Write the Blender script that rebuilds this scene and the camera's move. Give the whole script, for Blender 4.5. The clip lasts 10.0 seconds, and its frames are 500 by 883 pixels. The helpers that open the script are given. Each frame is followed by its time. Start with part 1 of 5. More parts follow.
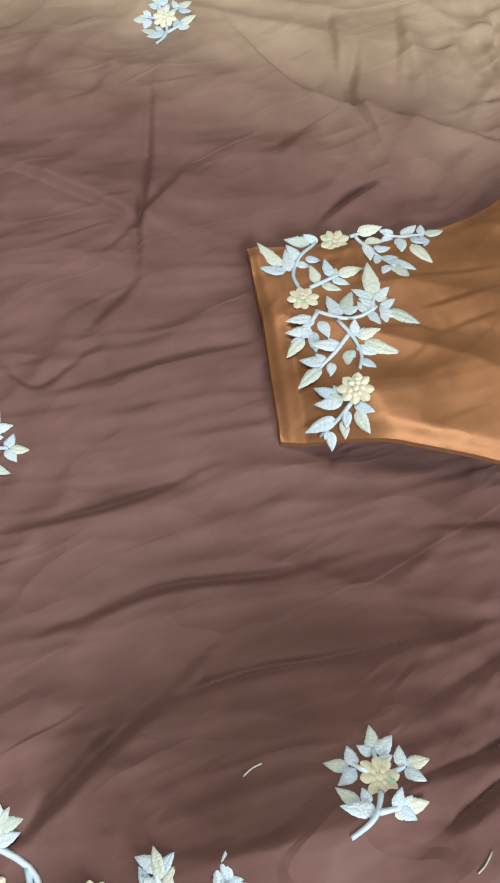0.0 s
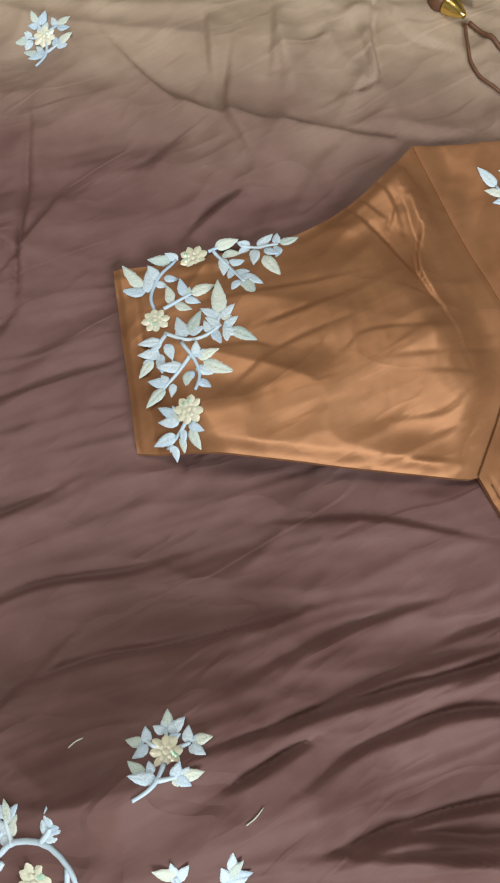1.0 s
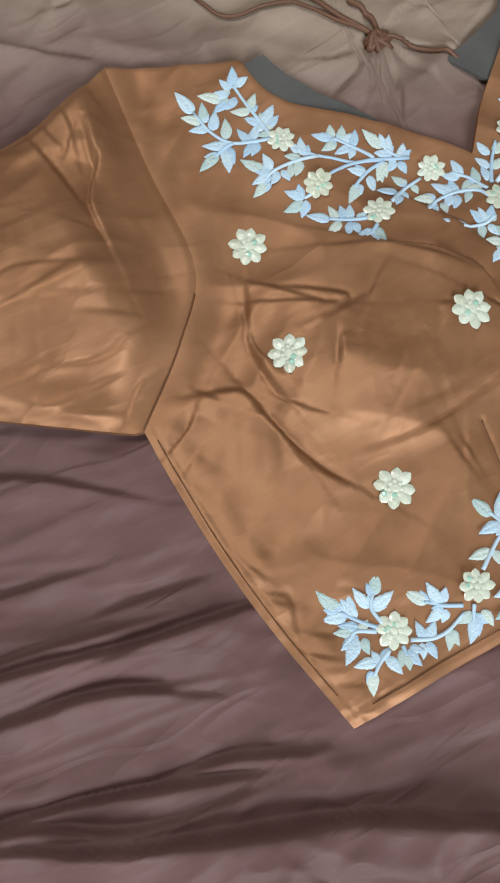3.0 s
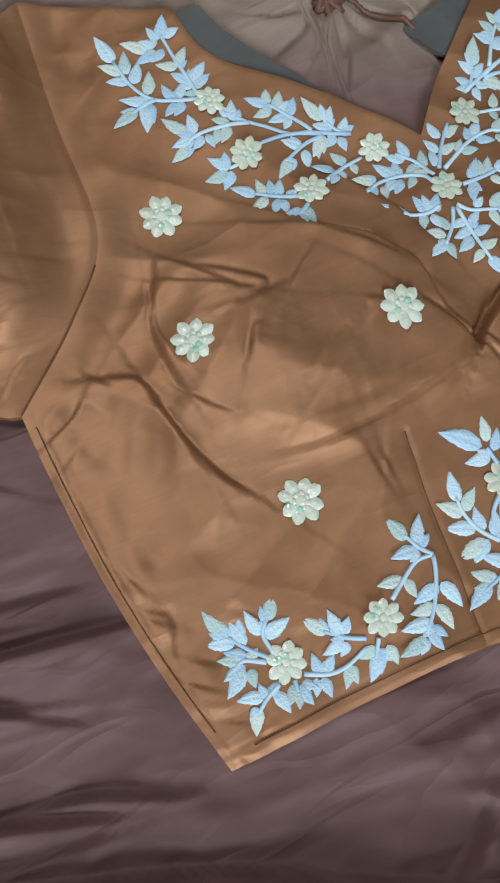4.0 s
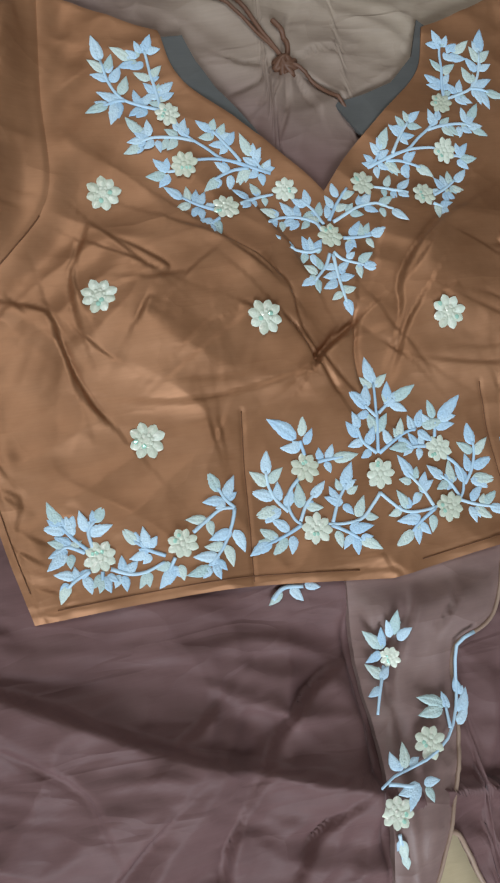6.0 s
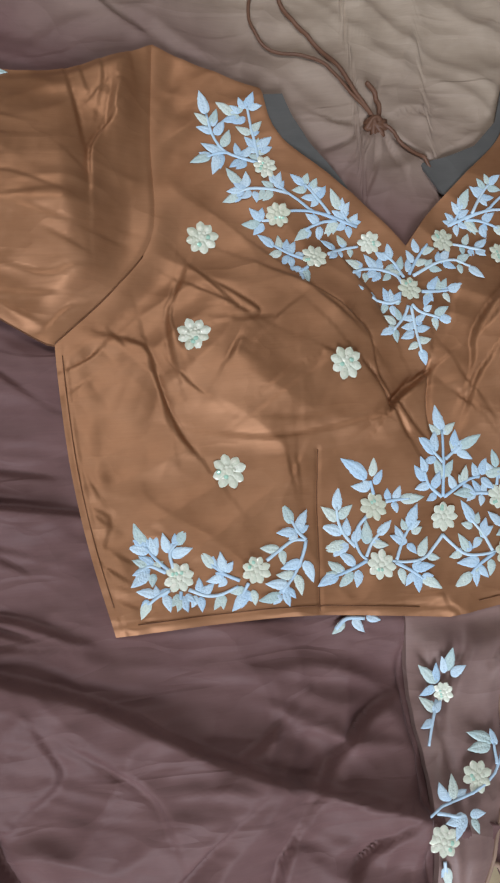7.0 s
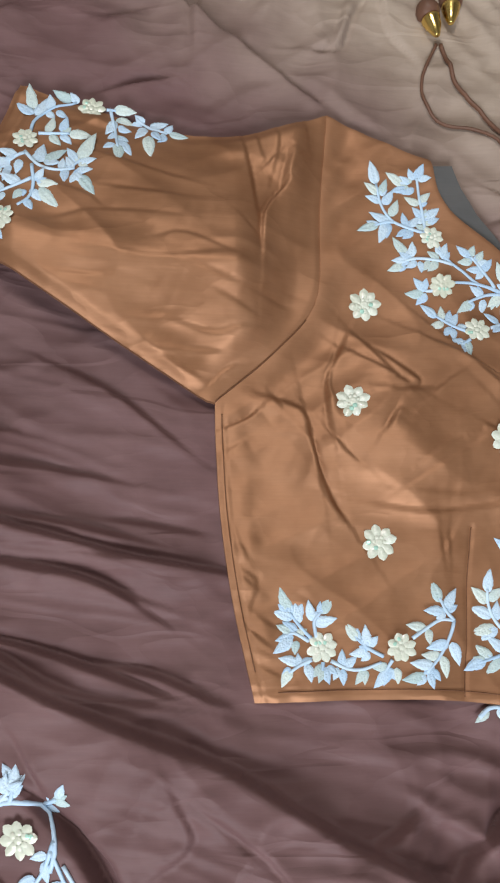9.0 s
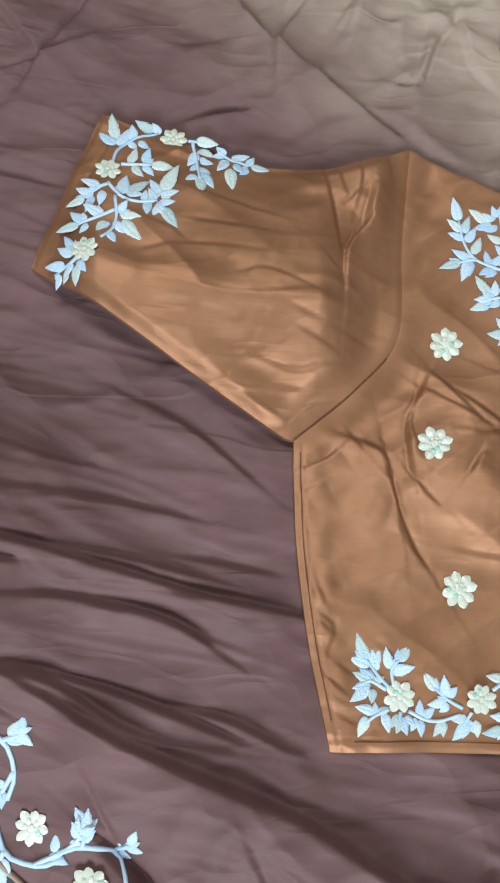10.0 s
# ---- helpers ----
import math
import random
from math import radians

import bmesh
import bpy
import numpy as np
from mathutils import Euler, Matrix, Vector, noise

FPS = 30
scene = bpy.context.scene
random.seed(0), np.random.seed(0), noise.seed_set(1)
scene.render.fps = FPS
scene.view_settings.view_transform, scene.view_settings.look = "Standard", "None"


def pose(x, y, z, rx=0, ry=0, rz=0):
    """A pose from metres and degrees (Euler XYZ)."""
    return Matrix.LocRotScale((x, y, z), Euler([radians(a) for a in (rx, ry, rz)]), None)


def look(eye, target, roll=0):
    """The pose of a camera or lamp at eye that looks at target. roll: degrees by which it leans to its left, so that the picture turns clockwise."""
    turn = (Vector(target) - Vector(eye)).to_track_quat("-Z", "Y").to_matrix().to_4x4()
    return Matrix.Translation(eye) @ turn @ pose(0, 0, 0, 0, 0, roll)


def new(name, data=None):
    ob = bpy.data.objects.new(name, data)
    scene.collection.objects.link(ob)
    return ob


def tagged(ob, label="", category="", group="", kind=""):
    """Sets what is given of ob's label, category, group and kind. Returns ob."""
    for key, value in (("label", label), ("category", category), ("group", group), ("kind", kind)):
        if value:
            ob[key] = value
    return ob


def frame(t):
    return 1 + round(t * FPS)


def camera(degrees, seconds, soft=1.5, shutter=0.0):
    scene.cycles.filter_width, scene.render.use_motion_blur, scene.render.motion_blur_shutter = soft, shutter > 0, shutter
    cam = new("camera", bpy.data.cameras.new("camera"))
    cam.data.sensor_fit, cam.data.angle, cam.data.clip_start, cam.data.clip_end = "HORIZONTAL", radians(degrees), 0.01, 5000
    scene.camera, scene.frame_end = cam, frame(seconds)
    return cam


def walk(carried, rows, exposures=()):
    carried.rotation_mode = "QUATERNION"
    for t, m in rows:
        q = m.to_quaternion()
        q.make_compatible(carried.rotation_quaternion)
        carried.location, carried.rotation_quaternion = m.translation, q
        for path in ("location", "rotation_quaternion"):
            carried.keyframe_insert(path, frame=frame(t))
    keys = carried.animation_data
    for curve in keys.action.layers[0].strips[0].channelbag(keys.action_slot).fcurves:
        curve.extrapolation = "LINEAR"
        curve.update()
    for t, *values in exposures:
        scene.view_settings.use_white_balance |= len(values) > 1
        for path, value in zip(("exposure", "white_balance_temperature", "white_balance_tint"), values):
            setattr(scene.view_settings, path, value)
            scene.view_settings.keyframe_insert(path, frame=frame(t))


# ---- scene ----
cam = camera(36.0, 10.0, soft=2.1)
PATH = [
    (0, -0.3148, 0.1848, 0.3672, 21.16, -6.62, -26.68),
    (0.5, -0.2619, 0.2003, 0.4082, 16.21, -5.17, -28.45),
    (1, -0.1785, 0.1669, 0.4446, 13.33, 0.58, -27.25),
    (1.5, -0.1214, 0.1471, 0.4544, 11.28, 0.77, -27.01),
    (2, -0.0833, 0.1233, 0.4500, 11.77, 0.32, -27.70),
    (2.5, -0.0543, 0.0967, 0.4289, 11.87, -0.70, -28.02),
    (2.7, -0.0418, 0.0869, 0.4175, 12.07, -0.82, -27.98),
    (4, 0.0132, 0.0745, 0.3536, 11.57, -4.20, -24.02),
    (4.5, 0.0385, 0.0675, 0.3583, 10.68, -5.85, -20.22),
    (5, 0.0515, 0.0484, 0.3914, 9.73, -8.66, -14.60),
    (6.3, 0.0263, 0.0317, 0.4678, 8.54, -11.83, -8.43),
    (6.5, 0.0203, 0.0323, 0.4745, 8.51, -11.43, -7.52),
    (7, -0.0032, 0.0465, 0.4806, 8.80, -10.49, -5.25),
    (7.5, -0.0224, 0.0538, 0.4786, 9.39, -8.88, -3.37),
    (8, -0.0348, 0.0600, 0.4747, 10.07, -7.43, -1.92),
    (8.5, -0.0427, 0.0611, 0.4698, 10.99, -6.18, -0.77),
    (9, -0.0479, 0.0617, 0.4727, 11.42, -5.39, 0.15),
    (9.5, -0.0613, 0.0682, 0.4728, 11.73, -4.92, 0.92),
    (10, -0.0852, 0.0811, 0.4651, 11.92, -4.39, 1.99),
]
# the clip's camera darkens and cools its picture as the pale embroidery fills it
TONE = [
    (0.0, 0.6, 7200, 9), (0.5, 0.46, 7150, 10), (1.0, 0.4, 7100, 10), (2.5, 0.38, 6600, 8), (4.0, 0.1, 5950, 4), (5.0, 0.05, 5850, 0),
    (6.5, 0.05, 6050, 9), (7.5, 0.15, 6250, 14), (8.5, 0.28, 6450, 15), (10.0, 0.48, 5950, 6),
]
walk(cam, [(t, pose(x, y, z, rx, ry, rz)) for t, x, y, z, rx, ry, rz in PATH], TONE)

# ---- light: an unseen bedroom, a south window assumed from the shading, an added overhead fill ----
world = bpy.data.worlds.new("daylight")
scene.world = world
world.use_nodes = True
world.node_tree.nodes["Background"].inputs[0].default_value = (0.75, 0.85, 1.0, 1)
world.node_tree.nodes["Background"].inputs[1].default_value = 0.6


def area(name, m, sx, sy, watts, colour):
    data = bpy.data.lights.new(name, "AREA")
    data.shape, data.size, data.size_y = "RECTANGLE", sx, sy
    data.energy, data.color = watts, colour
    ob = new(name, data)
    ob.matrix_world = m
    return ob


area("window_light", look((-0.25, -1.62, 1.3), (0.0, 0.3, 0.0)), 1.0, 0.9, 38, (0.93, 0.97, 1.0))
# added fill from overhead, no lamp known; evens out the far side
area("fill_light", look((-0.4, 0.85, 2.05), (-0.4, 0.85, 0.0)), 0.5, 0.5, 16, (1.0, 0.97, 0.92))


# ---- materials ----
def material(name):
    m = bpy.data.materials.new(name)
    m.use_nodes = True
    nt = m.node_tree
    return m, nt, nt.nodes["Principled BSDF"]


def node(nt, kind, **kw):
    n = nt.nodes.new(kind)
    for k, v in kw.items():
        n.inputs[k].default_value = v
    return n


def ramp(nt, fac, stops):
    r = nt.nodes.new("ShaderNodeValToRGB")
    e = r.color_ramp.elements
    while len(e) < len(stops):
        e.new(0.5)
    for i, (p, c) in enumerate(stops):
        e[i].position, e[i].color = p, (*c, 1)
    nt.links.new(fac, r.inputs[0])
    return r.outputs[0]


def place(nt, sx, sy, sz, angle=0.0):
    tc = nt.nodes.new("ShaderNodeTexCoord")
    mp = nt.nodes.new("ShaderNodeMapping")
    mp.inputs["Scale"].default_value = (sx, sy, sz)
    mp.inputs["Rotation"].default_value = (0, 0, radians(angle))
    nt.links.new(tc.outputs["Object"], mp.inputs[0])
    return mp.outputs[0]


def mixed(nt, fac, a, b, mode="MIX"):
    n = nt.nodes.new("ShaderNodeMix")
    n.data_type, n.blend_type = "RGBA", mode
    for sock, v in ((n.inputs[0], fac), (n.inputs[6], a), (n.inputs[7], b)):
        if isinstance(v, (int, float)):
            sock.default_value = v
        elif isinstance(v, tuple):
            sock.default_value = (*v, 1)
        else:
            nt.links.new(v, sock)
    return n.outputs[2]


def bumped(nt, bsdf, layers):
    """Stack bumps (height socket, strength, distance) into the normal."""
    last = None
    for h, s, d in layers:
        b = node(nt, "ShaderNodeBump", Strength=s, Distance=d)
        nt.links.new(h, b.inputs["Height"])
        if last:
            nt.links.new(last, b.inputs["Normal"])
        last = b.outputs[0]
    nt.links.new(last, bsdf.inputs["Normal"])


def noise_tex(nt, vec, scale, detail=3.0, rough=0.5, distort=0.0):
    n = node(nt, "ShaderNodeTexNoise", Scale=scale, Detail=detail, Roughness=rough, Distortion=distort)
    nt.links.new(vec, n.inputs[0])
    return n.outputs[0]


def satin(name, dark, light, rough, sheen, coat, weave=0.12, dye=None, crumple=0.5, metal=0.0, glow=None, flats=(16.0, 0.002, 14), streak=None):
    """Woven satin: slubs along the thread, soft cloudy dye, fine crumples, and sheen."""
    m, nt, b = material(name)
    thread = noise_tex(nt, place(nt, 60, 900, 60, 12), 1.0, 4.0)
    cloud = noise_tex(nt, place(nt, 1, 1, 1), 22.0, 4.0, 0.6)
    fine = noise_tex(nt, place(nt, 1, 1.5, 1, -18), 26.0, 3.0, 0.5, 0.8)
    # crisp flats that meet in creases, drawn out along the cloth
    bend = nt.nodes.new("ShaderNodeVectorMath")
    bend.operation = "MULTIPLY_ADD"
    bend.inputs[1].default_value = (0.06, 0.06, 0.06)
    warp = node(nt, "ShaderNodeTexNoise", Scale=17.0, Detail=2.0)
    flat_at = place(nt, 1, 1.9, 1, flats[2])
    nt.links.new(flat_at, warp.inputs[0])
    nt.links.new(warp.outputs[1], bend.inputs[0])
    nt.links.new(flat_at, bend.inputs[2])
    cell = node(nt, "ShaderNodeTexVoronoi", Scale=flats[0])
    nt.links.new(bend.outputs[0], cell.inputs["Vector"])
    base = ramp(nt, cloud, [(0.3, dark), (0.7, light)])
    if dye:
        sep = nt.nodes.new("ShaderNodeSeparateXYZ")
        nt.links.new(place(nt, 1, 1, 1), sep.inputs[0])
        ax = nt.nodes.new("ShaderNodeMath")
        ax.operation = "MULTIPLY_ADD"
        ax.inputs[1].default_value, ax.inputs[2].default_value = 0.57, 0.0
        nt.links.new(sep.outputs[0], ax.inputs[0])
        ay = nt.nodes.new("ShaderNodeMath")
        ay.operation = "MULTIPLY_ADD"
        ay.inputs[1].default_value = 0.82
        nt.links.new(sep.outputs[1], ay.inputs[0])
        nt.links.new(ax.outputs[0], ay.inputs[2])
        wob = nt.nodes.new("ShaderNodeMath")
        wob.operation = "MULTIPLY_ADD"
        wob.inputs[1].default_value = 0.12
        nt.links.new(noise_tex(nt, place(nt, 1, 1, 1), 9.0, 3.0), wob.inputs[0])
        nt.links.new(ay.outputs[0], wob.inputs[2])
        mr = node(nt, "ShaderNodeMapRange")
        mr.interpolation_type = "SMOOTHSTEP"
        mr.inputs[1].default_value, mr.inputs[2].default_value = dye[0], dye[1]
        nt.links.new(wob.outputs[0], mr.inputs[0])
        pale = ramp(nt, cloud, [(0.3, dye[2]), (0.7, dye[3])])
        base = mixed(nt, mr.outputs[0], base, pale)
    base = mixed(nt, 0.07, base, ramp(nt, thread, [(0.35, (0.2, 0.2, 0.2)), (0.65, (1, 1, 1))]), "MULTIPLY")
    nt.links.new(base, b.inputs["Base Color"])
    rr = node(nt, "ShaderNodeMapRange")
    rr.inputs[3].default_value, rr.inputs[4].default_value = rough - 0.06, rough + 0.1
    nt.links.new(cloud, rr.inputs[0])
    nt.links.new(rr.outputs[0], b.inputs["Roughness"])
    b.inputs["Anisotropic"].default_value = 0.4
    b.inputs["Specular IOR Level"].default_value = coat
    b.inputs["Sheen Weight"].default_value = sheen
    b.inputs["Sheen Roughness"].default_value = 0.4
    b.inputs["Sheen Tint"].default_value = (*(glow or light), 1)
    b.inputs["Metallic"].default_value = metal
    layers = [(cell.outputs[0], 1.0, flats[1]), (fine, 0.35 * crumple, 0.003), (thread, weave, 0.0004)]
    if streak:
        # small drawn-out creases: thin ridges that come and go
        run = noise_tex(nt, place(nt, 9, 34, 9, streak[0]), 1.0, 1.5, 0.45, 0.8)
        ridge = ramp(nt, run, [(0.36, (0, 0, 0)), (0.5, (1, 1, 1)), (0.56, (0.15, 0.15, 0.15)), (0.72, (0.6, 0.6, 0.6))])
        layers.insert(1, (mixed(nt, ramp(nt, noise_tex(nt, place(nt, 1, 1, 1), 12.0, 2.0), [(0.35, (0, 0, 0)), (0.65, (1, 1, 1))]), (0.5, 0.5, 0.5), ridge), 0.32, streak[1]))
    bumped(nt, b, layers)
    return m


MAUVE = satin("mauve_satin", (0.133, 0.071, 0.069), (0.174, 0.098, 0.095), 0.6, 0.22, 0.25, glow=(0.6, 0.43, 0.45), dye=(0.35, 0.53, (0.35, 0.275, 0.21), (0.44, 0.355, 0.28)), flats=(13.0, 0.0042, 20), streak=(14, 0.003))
COPPER = satin("copper_satin", (0.3, 0.142, 0.067), (0.4, 0.203, 0.104), 0.52, 0.1, 0.4, metal=0.5, crumple=0.3, flats=(12.0, 0.003, -12))
LINING = satin("grey_lining", (0.085, 0.085, 0.083), (0.12, 0.118, 0.114), 0.55, 0.1, 0.3)
SHEET = satin("cream_sheet", (0.42, 0.33, 0.2), (0.5, 0.4, 0.26), 0.7, 0.1, 0.2)
CORD = satin("brown_cord", (0.12, 0.056, 0.033), (0.19, 0.095, 0.058), 0.5, 0.2, 0.4)
SEAM = satin("seam_thread", (0.13, 0.055, 0.025), (0.17, 0.075, 0.035), 0.6, 0.1, 0.3)
# near-black that paints the shade below the skirt's edge
SHADE_BLACK = satin("shade_black", (0.012, 0.011, 0.012), (0.03, 0.028, 0.03), 0.6, 0.2, 0.4)
STOLE_CLOTH = satin("pale_mauve_satin", (0.2, 0.125, 0.115), (0.27, 0.18, 0.16), 0.5, 0.25, 0.35, glow=(0.7, 0.55, 0.5), flats=(20.0, 0.003, 70))
PIPING = satin("tan_piping", (0.3, 0.2, 0.15), (0.4, 0.28, 0.21), 0.5, 0.2, 0.4)


def stitched(name, a, b_, rough, spec, glint=0.0):
    """Dense satin stitch or sequins: ridged threads, tint that differs from piece to piece."""
    m, nt, b = material(name)
    info = nt.nodes.new("ShaderNodeObjectInfo")
    tc = nt.nodes.new("ShaderNodeTexCoord")
    wv = node(nt, "ShaderNodeTexVoronoi", Scale=13.0)
    nt.links.new(tc.outputs["Object"], wv.inputs["Vector"])
    spot = noise_tex(nt, place(nt, 1, 1, 1), 3.0, 3.0)
    rnd = nt.nodes.new("ShaderNodeMath")
    rnd.operation = "MULTIPLY_ADD"
    rnd.inputs[1].default_value, rnd.inputs[2].default_value = 0.5, 0.0
    nt.links.new(info.outputs["Random"], rnd.inputs[0])
    add = nt.nodes.new("ShaderNodeMath")
    add.operation = "MULTIPLY_ADD"
    add.inputs[1].default_value = 0.5
    nt.links.new(spot, add.inputs[0])
    nt.links.new(rnd.outputs[0], add.inputs[2])
    col = ramp(nt, add.outputs[0], [(0.2, a), (0.75, b_)])
    # bright stitch centres and the shade between them are painted into the colour
    nt.links.new(mixed(nt, 0.08 if glint else 0.2, col, ramp(nt, wv.outputs[0], [(0.25, (1, 1, 1)), (0.8, (0.4, 0.45, 0.55))]), "MULTIPLY"), b.inputs["Base Color"])
    b.inputs["Roughness"].default_value = rough
    b.inputs["Specular IOR Level"].default_value = spec
    if glint:
        b.inputs["Coat Weight"].default_value = glint
        b.inputs["Coat Roughness"].default_value = 0.12
        b.inputs["Thin Film Thickness"].default_value = 420.0
        b.inputs["Thin Film IOR"].default_value = 1.5
    bumped(nt, b, [(ramp(nt, wv.outputs[0], [(0.1, (1, 1, 1)), (0.7, (0, 0, 0))]), 0.1 if glint else 0.4, 0.0006), (noise_tex(nt, place(nt, 1, 1, 1), 14.0, 2.0), 0.35, 0.0006)])
    return m


THREAD = stitched("ice_blue_thread", (0.46, 0.66, 0.86), (0.66, 0.83, 0.95), 0.5, 0.5)
CREAM = stitched("cream_thread", (0.47, 0.64, 0.66), (0.70, 0.80, 0.74), 0.5, 0.5)
SEQUIN = stitched("cream_sequin", (0.6, 0.64, 0.5), (0.79, 0.85, 0.73), 0.28, 0.6, 0.5)

m, nt, b = material("polished_gold")
b.inputs["Base Color"].default_value = (0.83, 0.62, 0.2, 1)
b.inputs["Metallic"].default_value = 1.0
nt.links.new(ramp(nt, noise_tex(nt, place(nt, 1, 1, 1), 90.0), [(0.3, (0.16, 0.16, 0.16)), (0.8, (0.34, 0.34, 0.34))]), b.inputs["Roughness"])
GOLD = m
m, nt, b = material("iridescent_sequin")
b.inputs["Base Color"].default_value = (0.5, 0.8, 0.66, 1)
b.inputs["Metallic"].default_value = 0.2
b.inputs["Roughness"].default_value = 0.15
b.inputs["Thin Film Thickness"].default_value = 380.0
IRID = m


def plaster(name, col, scale):
    m, nt, b = material(name)
    n = noise_tex(nt, place(nt, 1, 1, 1), scale, 5.0)
    nt.links.new(ramp(nt, n, [(0.3, tuple(0.9 * c for c in col)), (0.7, col)]), b.inputs["Base Color"])
    b.inputs["Roughness"].default_value = 0.8
    bumped(nt, b, [(n, 0.2, 0.003)])
    return m


# grey of the unseen walls, kept low to limit bounced light
WALL = plaster("wall_paint", (0.33, 0.31, 0.285), 14.0)
TILE = plaster("floor_tile", (0.5, 0.46, 0.4), 6.0)


# ---- small mesh tools ----
def link(name, bm, mat, parent=None, label="", smooth=True):
    me = bpy.data.meshes.new(name)
    bm.to_mesh(me)
    bm.free()
    me.materials.append(mat)
    if smooth:
        me.polygons.foreach_set("use_smooth", [True] * len(me.polygons))
    ob = new(name, me)
    ob.parent = parent
    if label:
        tagged(ob, label)
    return ob


part = link


def thing(name, label, category, group="", kind="", at=(0, 0, 0)):
    ob = new(name)
    ob.location = at
    ob.empty_display_size = 0.02
    return tagged(ob, label, category, group, kind)


def box(bm, x0, y0, z0, x1, y1, z1):
    r = bmesh.ops.create_cube(bm, size=1)
    for v in r["verts"]:
        v.co = Vector(((x0 + x1) / 2 + v.co.x * (x1 - x0), (y0 + y1) / 2 + v.co.y * (y1 - y0), (z0 + z1) / 2 + v.co.z * (z1 - z0)))


def smoothstep(x):
    x = np.clip(x, 0, 1)
    return x * x * (3 - 2 * x)


def lattice(x, y, seed):
    """Smooth value noise in 0..1 on plain arrays."""
    tab = np.random.RandomState(seed).rand(64, 64)
    xi, yi = np.floor(x).astype(int), np.floor(y).astype(int)
    u, v = smoothstep(x - xi), smoothstep(y - yi)
    g = lambda i, j: tab[(xi + i) % 64, (yi + j) % 64]
    return (g(0, 0) * (1 - u) + g(1, 0) * u) * (1 - v) + (g(0, 1) * (1 - u) + g(1, 1) * u) * v


def along(pts, n=24):
    """A smooth curve of n points through the given ones (Catmull-Rom)."""
    p = np.array(pts, float)
    p = np.vstack([2 * p[0] - p[1], p, 2 * p[-1] - p[-2]])
    out = []
    k = len(p) - 3
    for i in range(n):
        s = min(i / (n - 1) * k, k - 1e-6)
        j, f = int(s), s - int(s)
        a, b_, c, d = p[j : j + 4]
        out.append(0.5 * (2 * b_ + (c - a) * f + (2 * a - 5 * b_ + 4 * c - d) * f * f + (3 * b_ - a - 3 * c + d) * f**3))
    return np.array(out)


def off_line(X, Y, pts):
    """Signed distance (plus on the left of the way) to a polyline and the share of the way along it."""
    best = np.full(X.shape, 1e9)
    sign, share = np.ones(X.shape), np.zeros(X.shape)
    n = len(pts) - 1
    for i in range(n):
        a, d = pts[i], pts[i + 1] - pts[i]
        L2 = d @ d + 1e-12
        u = np.clip(((X - a[0]) * d[0] + (Y - a[1]) * d[1]) / L2, 0, 1)
        dx, dy = X - a[0] - u * d[0], Y - a[1] - u * d[1]
        q = np.hypot(dx, dy)
        near = q < best
        best = np.where(near, q, best)
        sign = np.where(near, np.where(d[0] * dy - d[1] * dx >= 0, 1, -1), sign)
        share = np.where(near, (i + u) / n, share)
    return best * sign, share


def pleat(X, Y, Z, pts, rise, reach, dip=0.0, width=0.25):
    """A pleat in centimetres: a step up on the left of the way (rise < 0: on the right) that dies out over reach, and a dip along it."""
    c = along(pts, 14)
    m = max(reach * 3.2, 2.0)
    near = (X > c[:, 0].min() - m) & (X < c[:, 0].max() + m) & (Y > c[:, 1].min() - m) & (Y < c[:, 1].max() + m)
    if not near.any():
        return
    d, s = off_line(X[near], Y[near], c)
    if rise < 0:
        d = -d
    end = np.sin(np.pi * np.clip(0.06 + 0.88 * s, 0, 1)) ** 0.7
    up = smoothstep((d + width * 0.3) / width) * np.exp(-np.maximum(d, 0) / reach)
    low = np.exp(-np.abs(d + width * 0.3) / (0.7 * width))
    far = np.exp(-np.maximum(-d, 0) / (reach * 0.6)) * (d < 0) * 0.25
    Z[near] += end * (abs(rise) * up - dip * low - dip * 0.5 * far)


def tuck(X, Y, Z, pts, rise, reach, dip):
    """A crease in stiff satin: the cloth on the window's side laps a little over the rest."""
    left_is_south = -(pts[-1][0] - pts[0][0]) + 0.15 * (pts[-1][1] - pts[0][1]) > 0
    pleat(X, Y, Z, pts, rise if left_is_south else -rise, reach, dip, 0.24)


def inside(X, Y, poly):
    r = np.zeros(X.shape, bool)
    n = len(poly)
    for i in range(n):
        (x0, y0), (x1, y1) = poly[i], poly[(i + 1) % n]
        cross = (y0 > Y) != (y1 > Y)
        r ^= cross & (X < (x1 - x0) * (Y - y0) / (y1 - y0 + 1e-12) + x0)
    return r


# ---- the plan of the blouse, in centimetres ----
MID = 21.5
SIDE = [(0.0, 0.0), (-1.3, 5.5), (-2.1, 10.5), (-2.5, 15.5), (-2.6, 18.2)]
ARMHOLE = [(-2.6, 18.2), (1.3, 21.7), (4.0, 25.4), (4.3, 31.8), (4.9, 38.9)]
SHOULDER = [(4.9, 38.9), (9.4, 36.95), (12.2, 36.0)]
NECK = [(12.2, 36.0), (13.2, 32.7), (16.4, 29.7), (19.5, 26.8), (MID, 24.4)]
HEM = [(MID, -1.0), (12.4, 0.05), (6.0, 0.15), (0.0, 0.0)]
SLEEVE_UNDER = [(-3.1, 18.3), (-10.4, 22.85), (-19.7, 28.75)]
SLEEVE_END = [(-19.7, 28.75), (-17.9, 34.1), (-16.0, 40.1)]
SLEEVE_TOP = [(-16.0, 40.1), (-10.6, 38.3), (-4.9, 36.9), (-0.8, 37.1), (2.2, 37.8), (4.9, 38.9)]


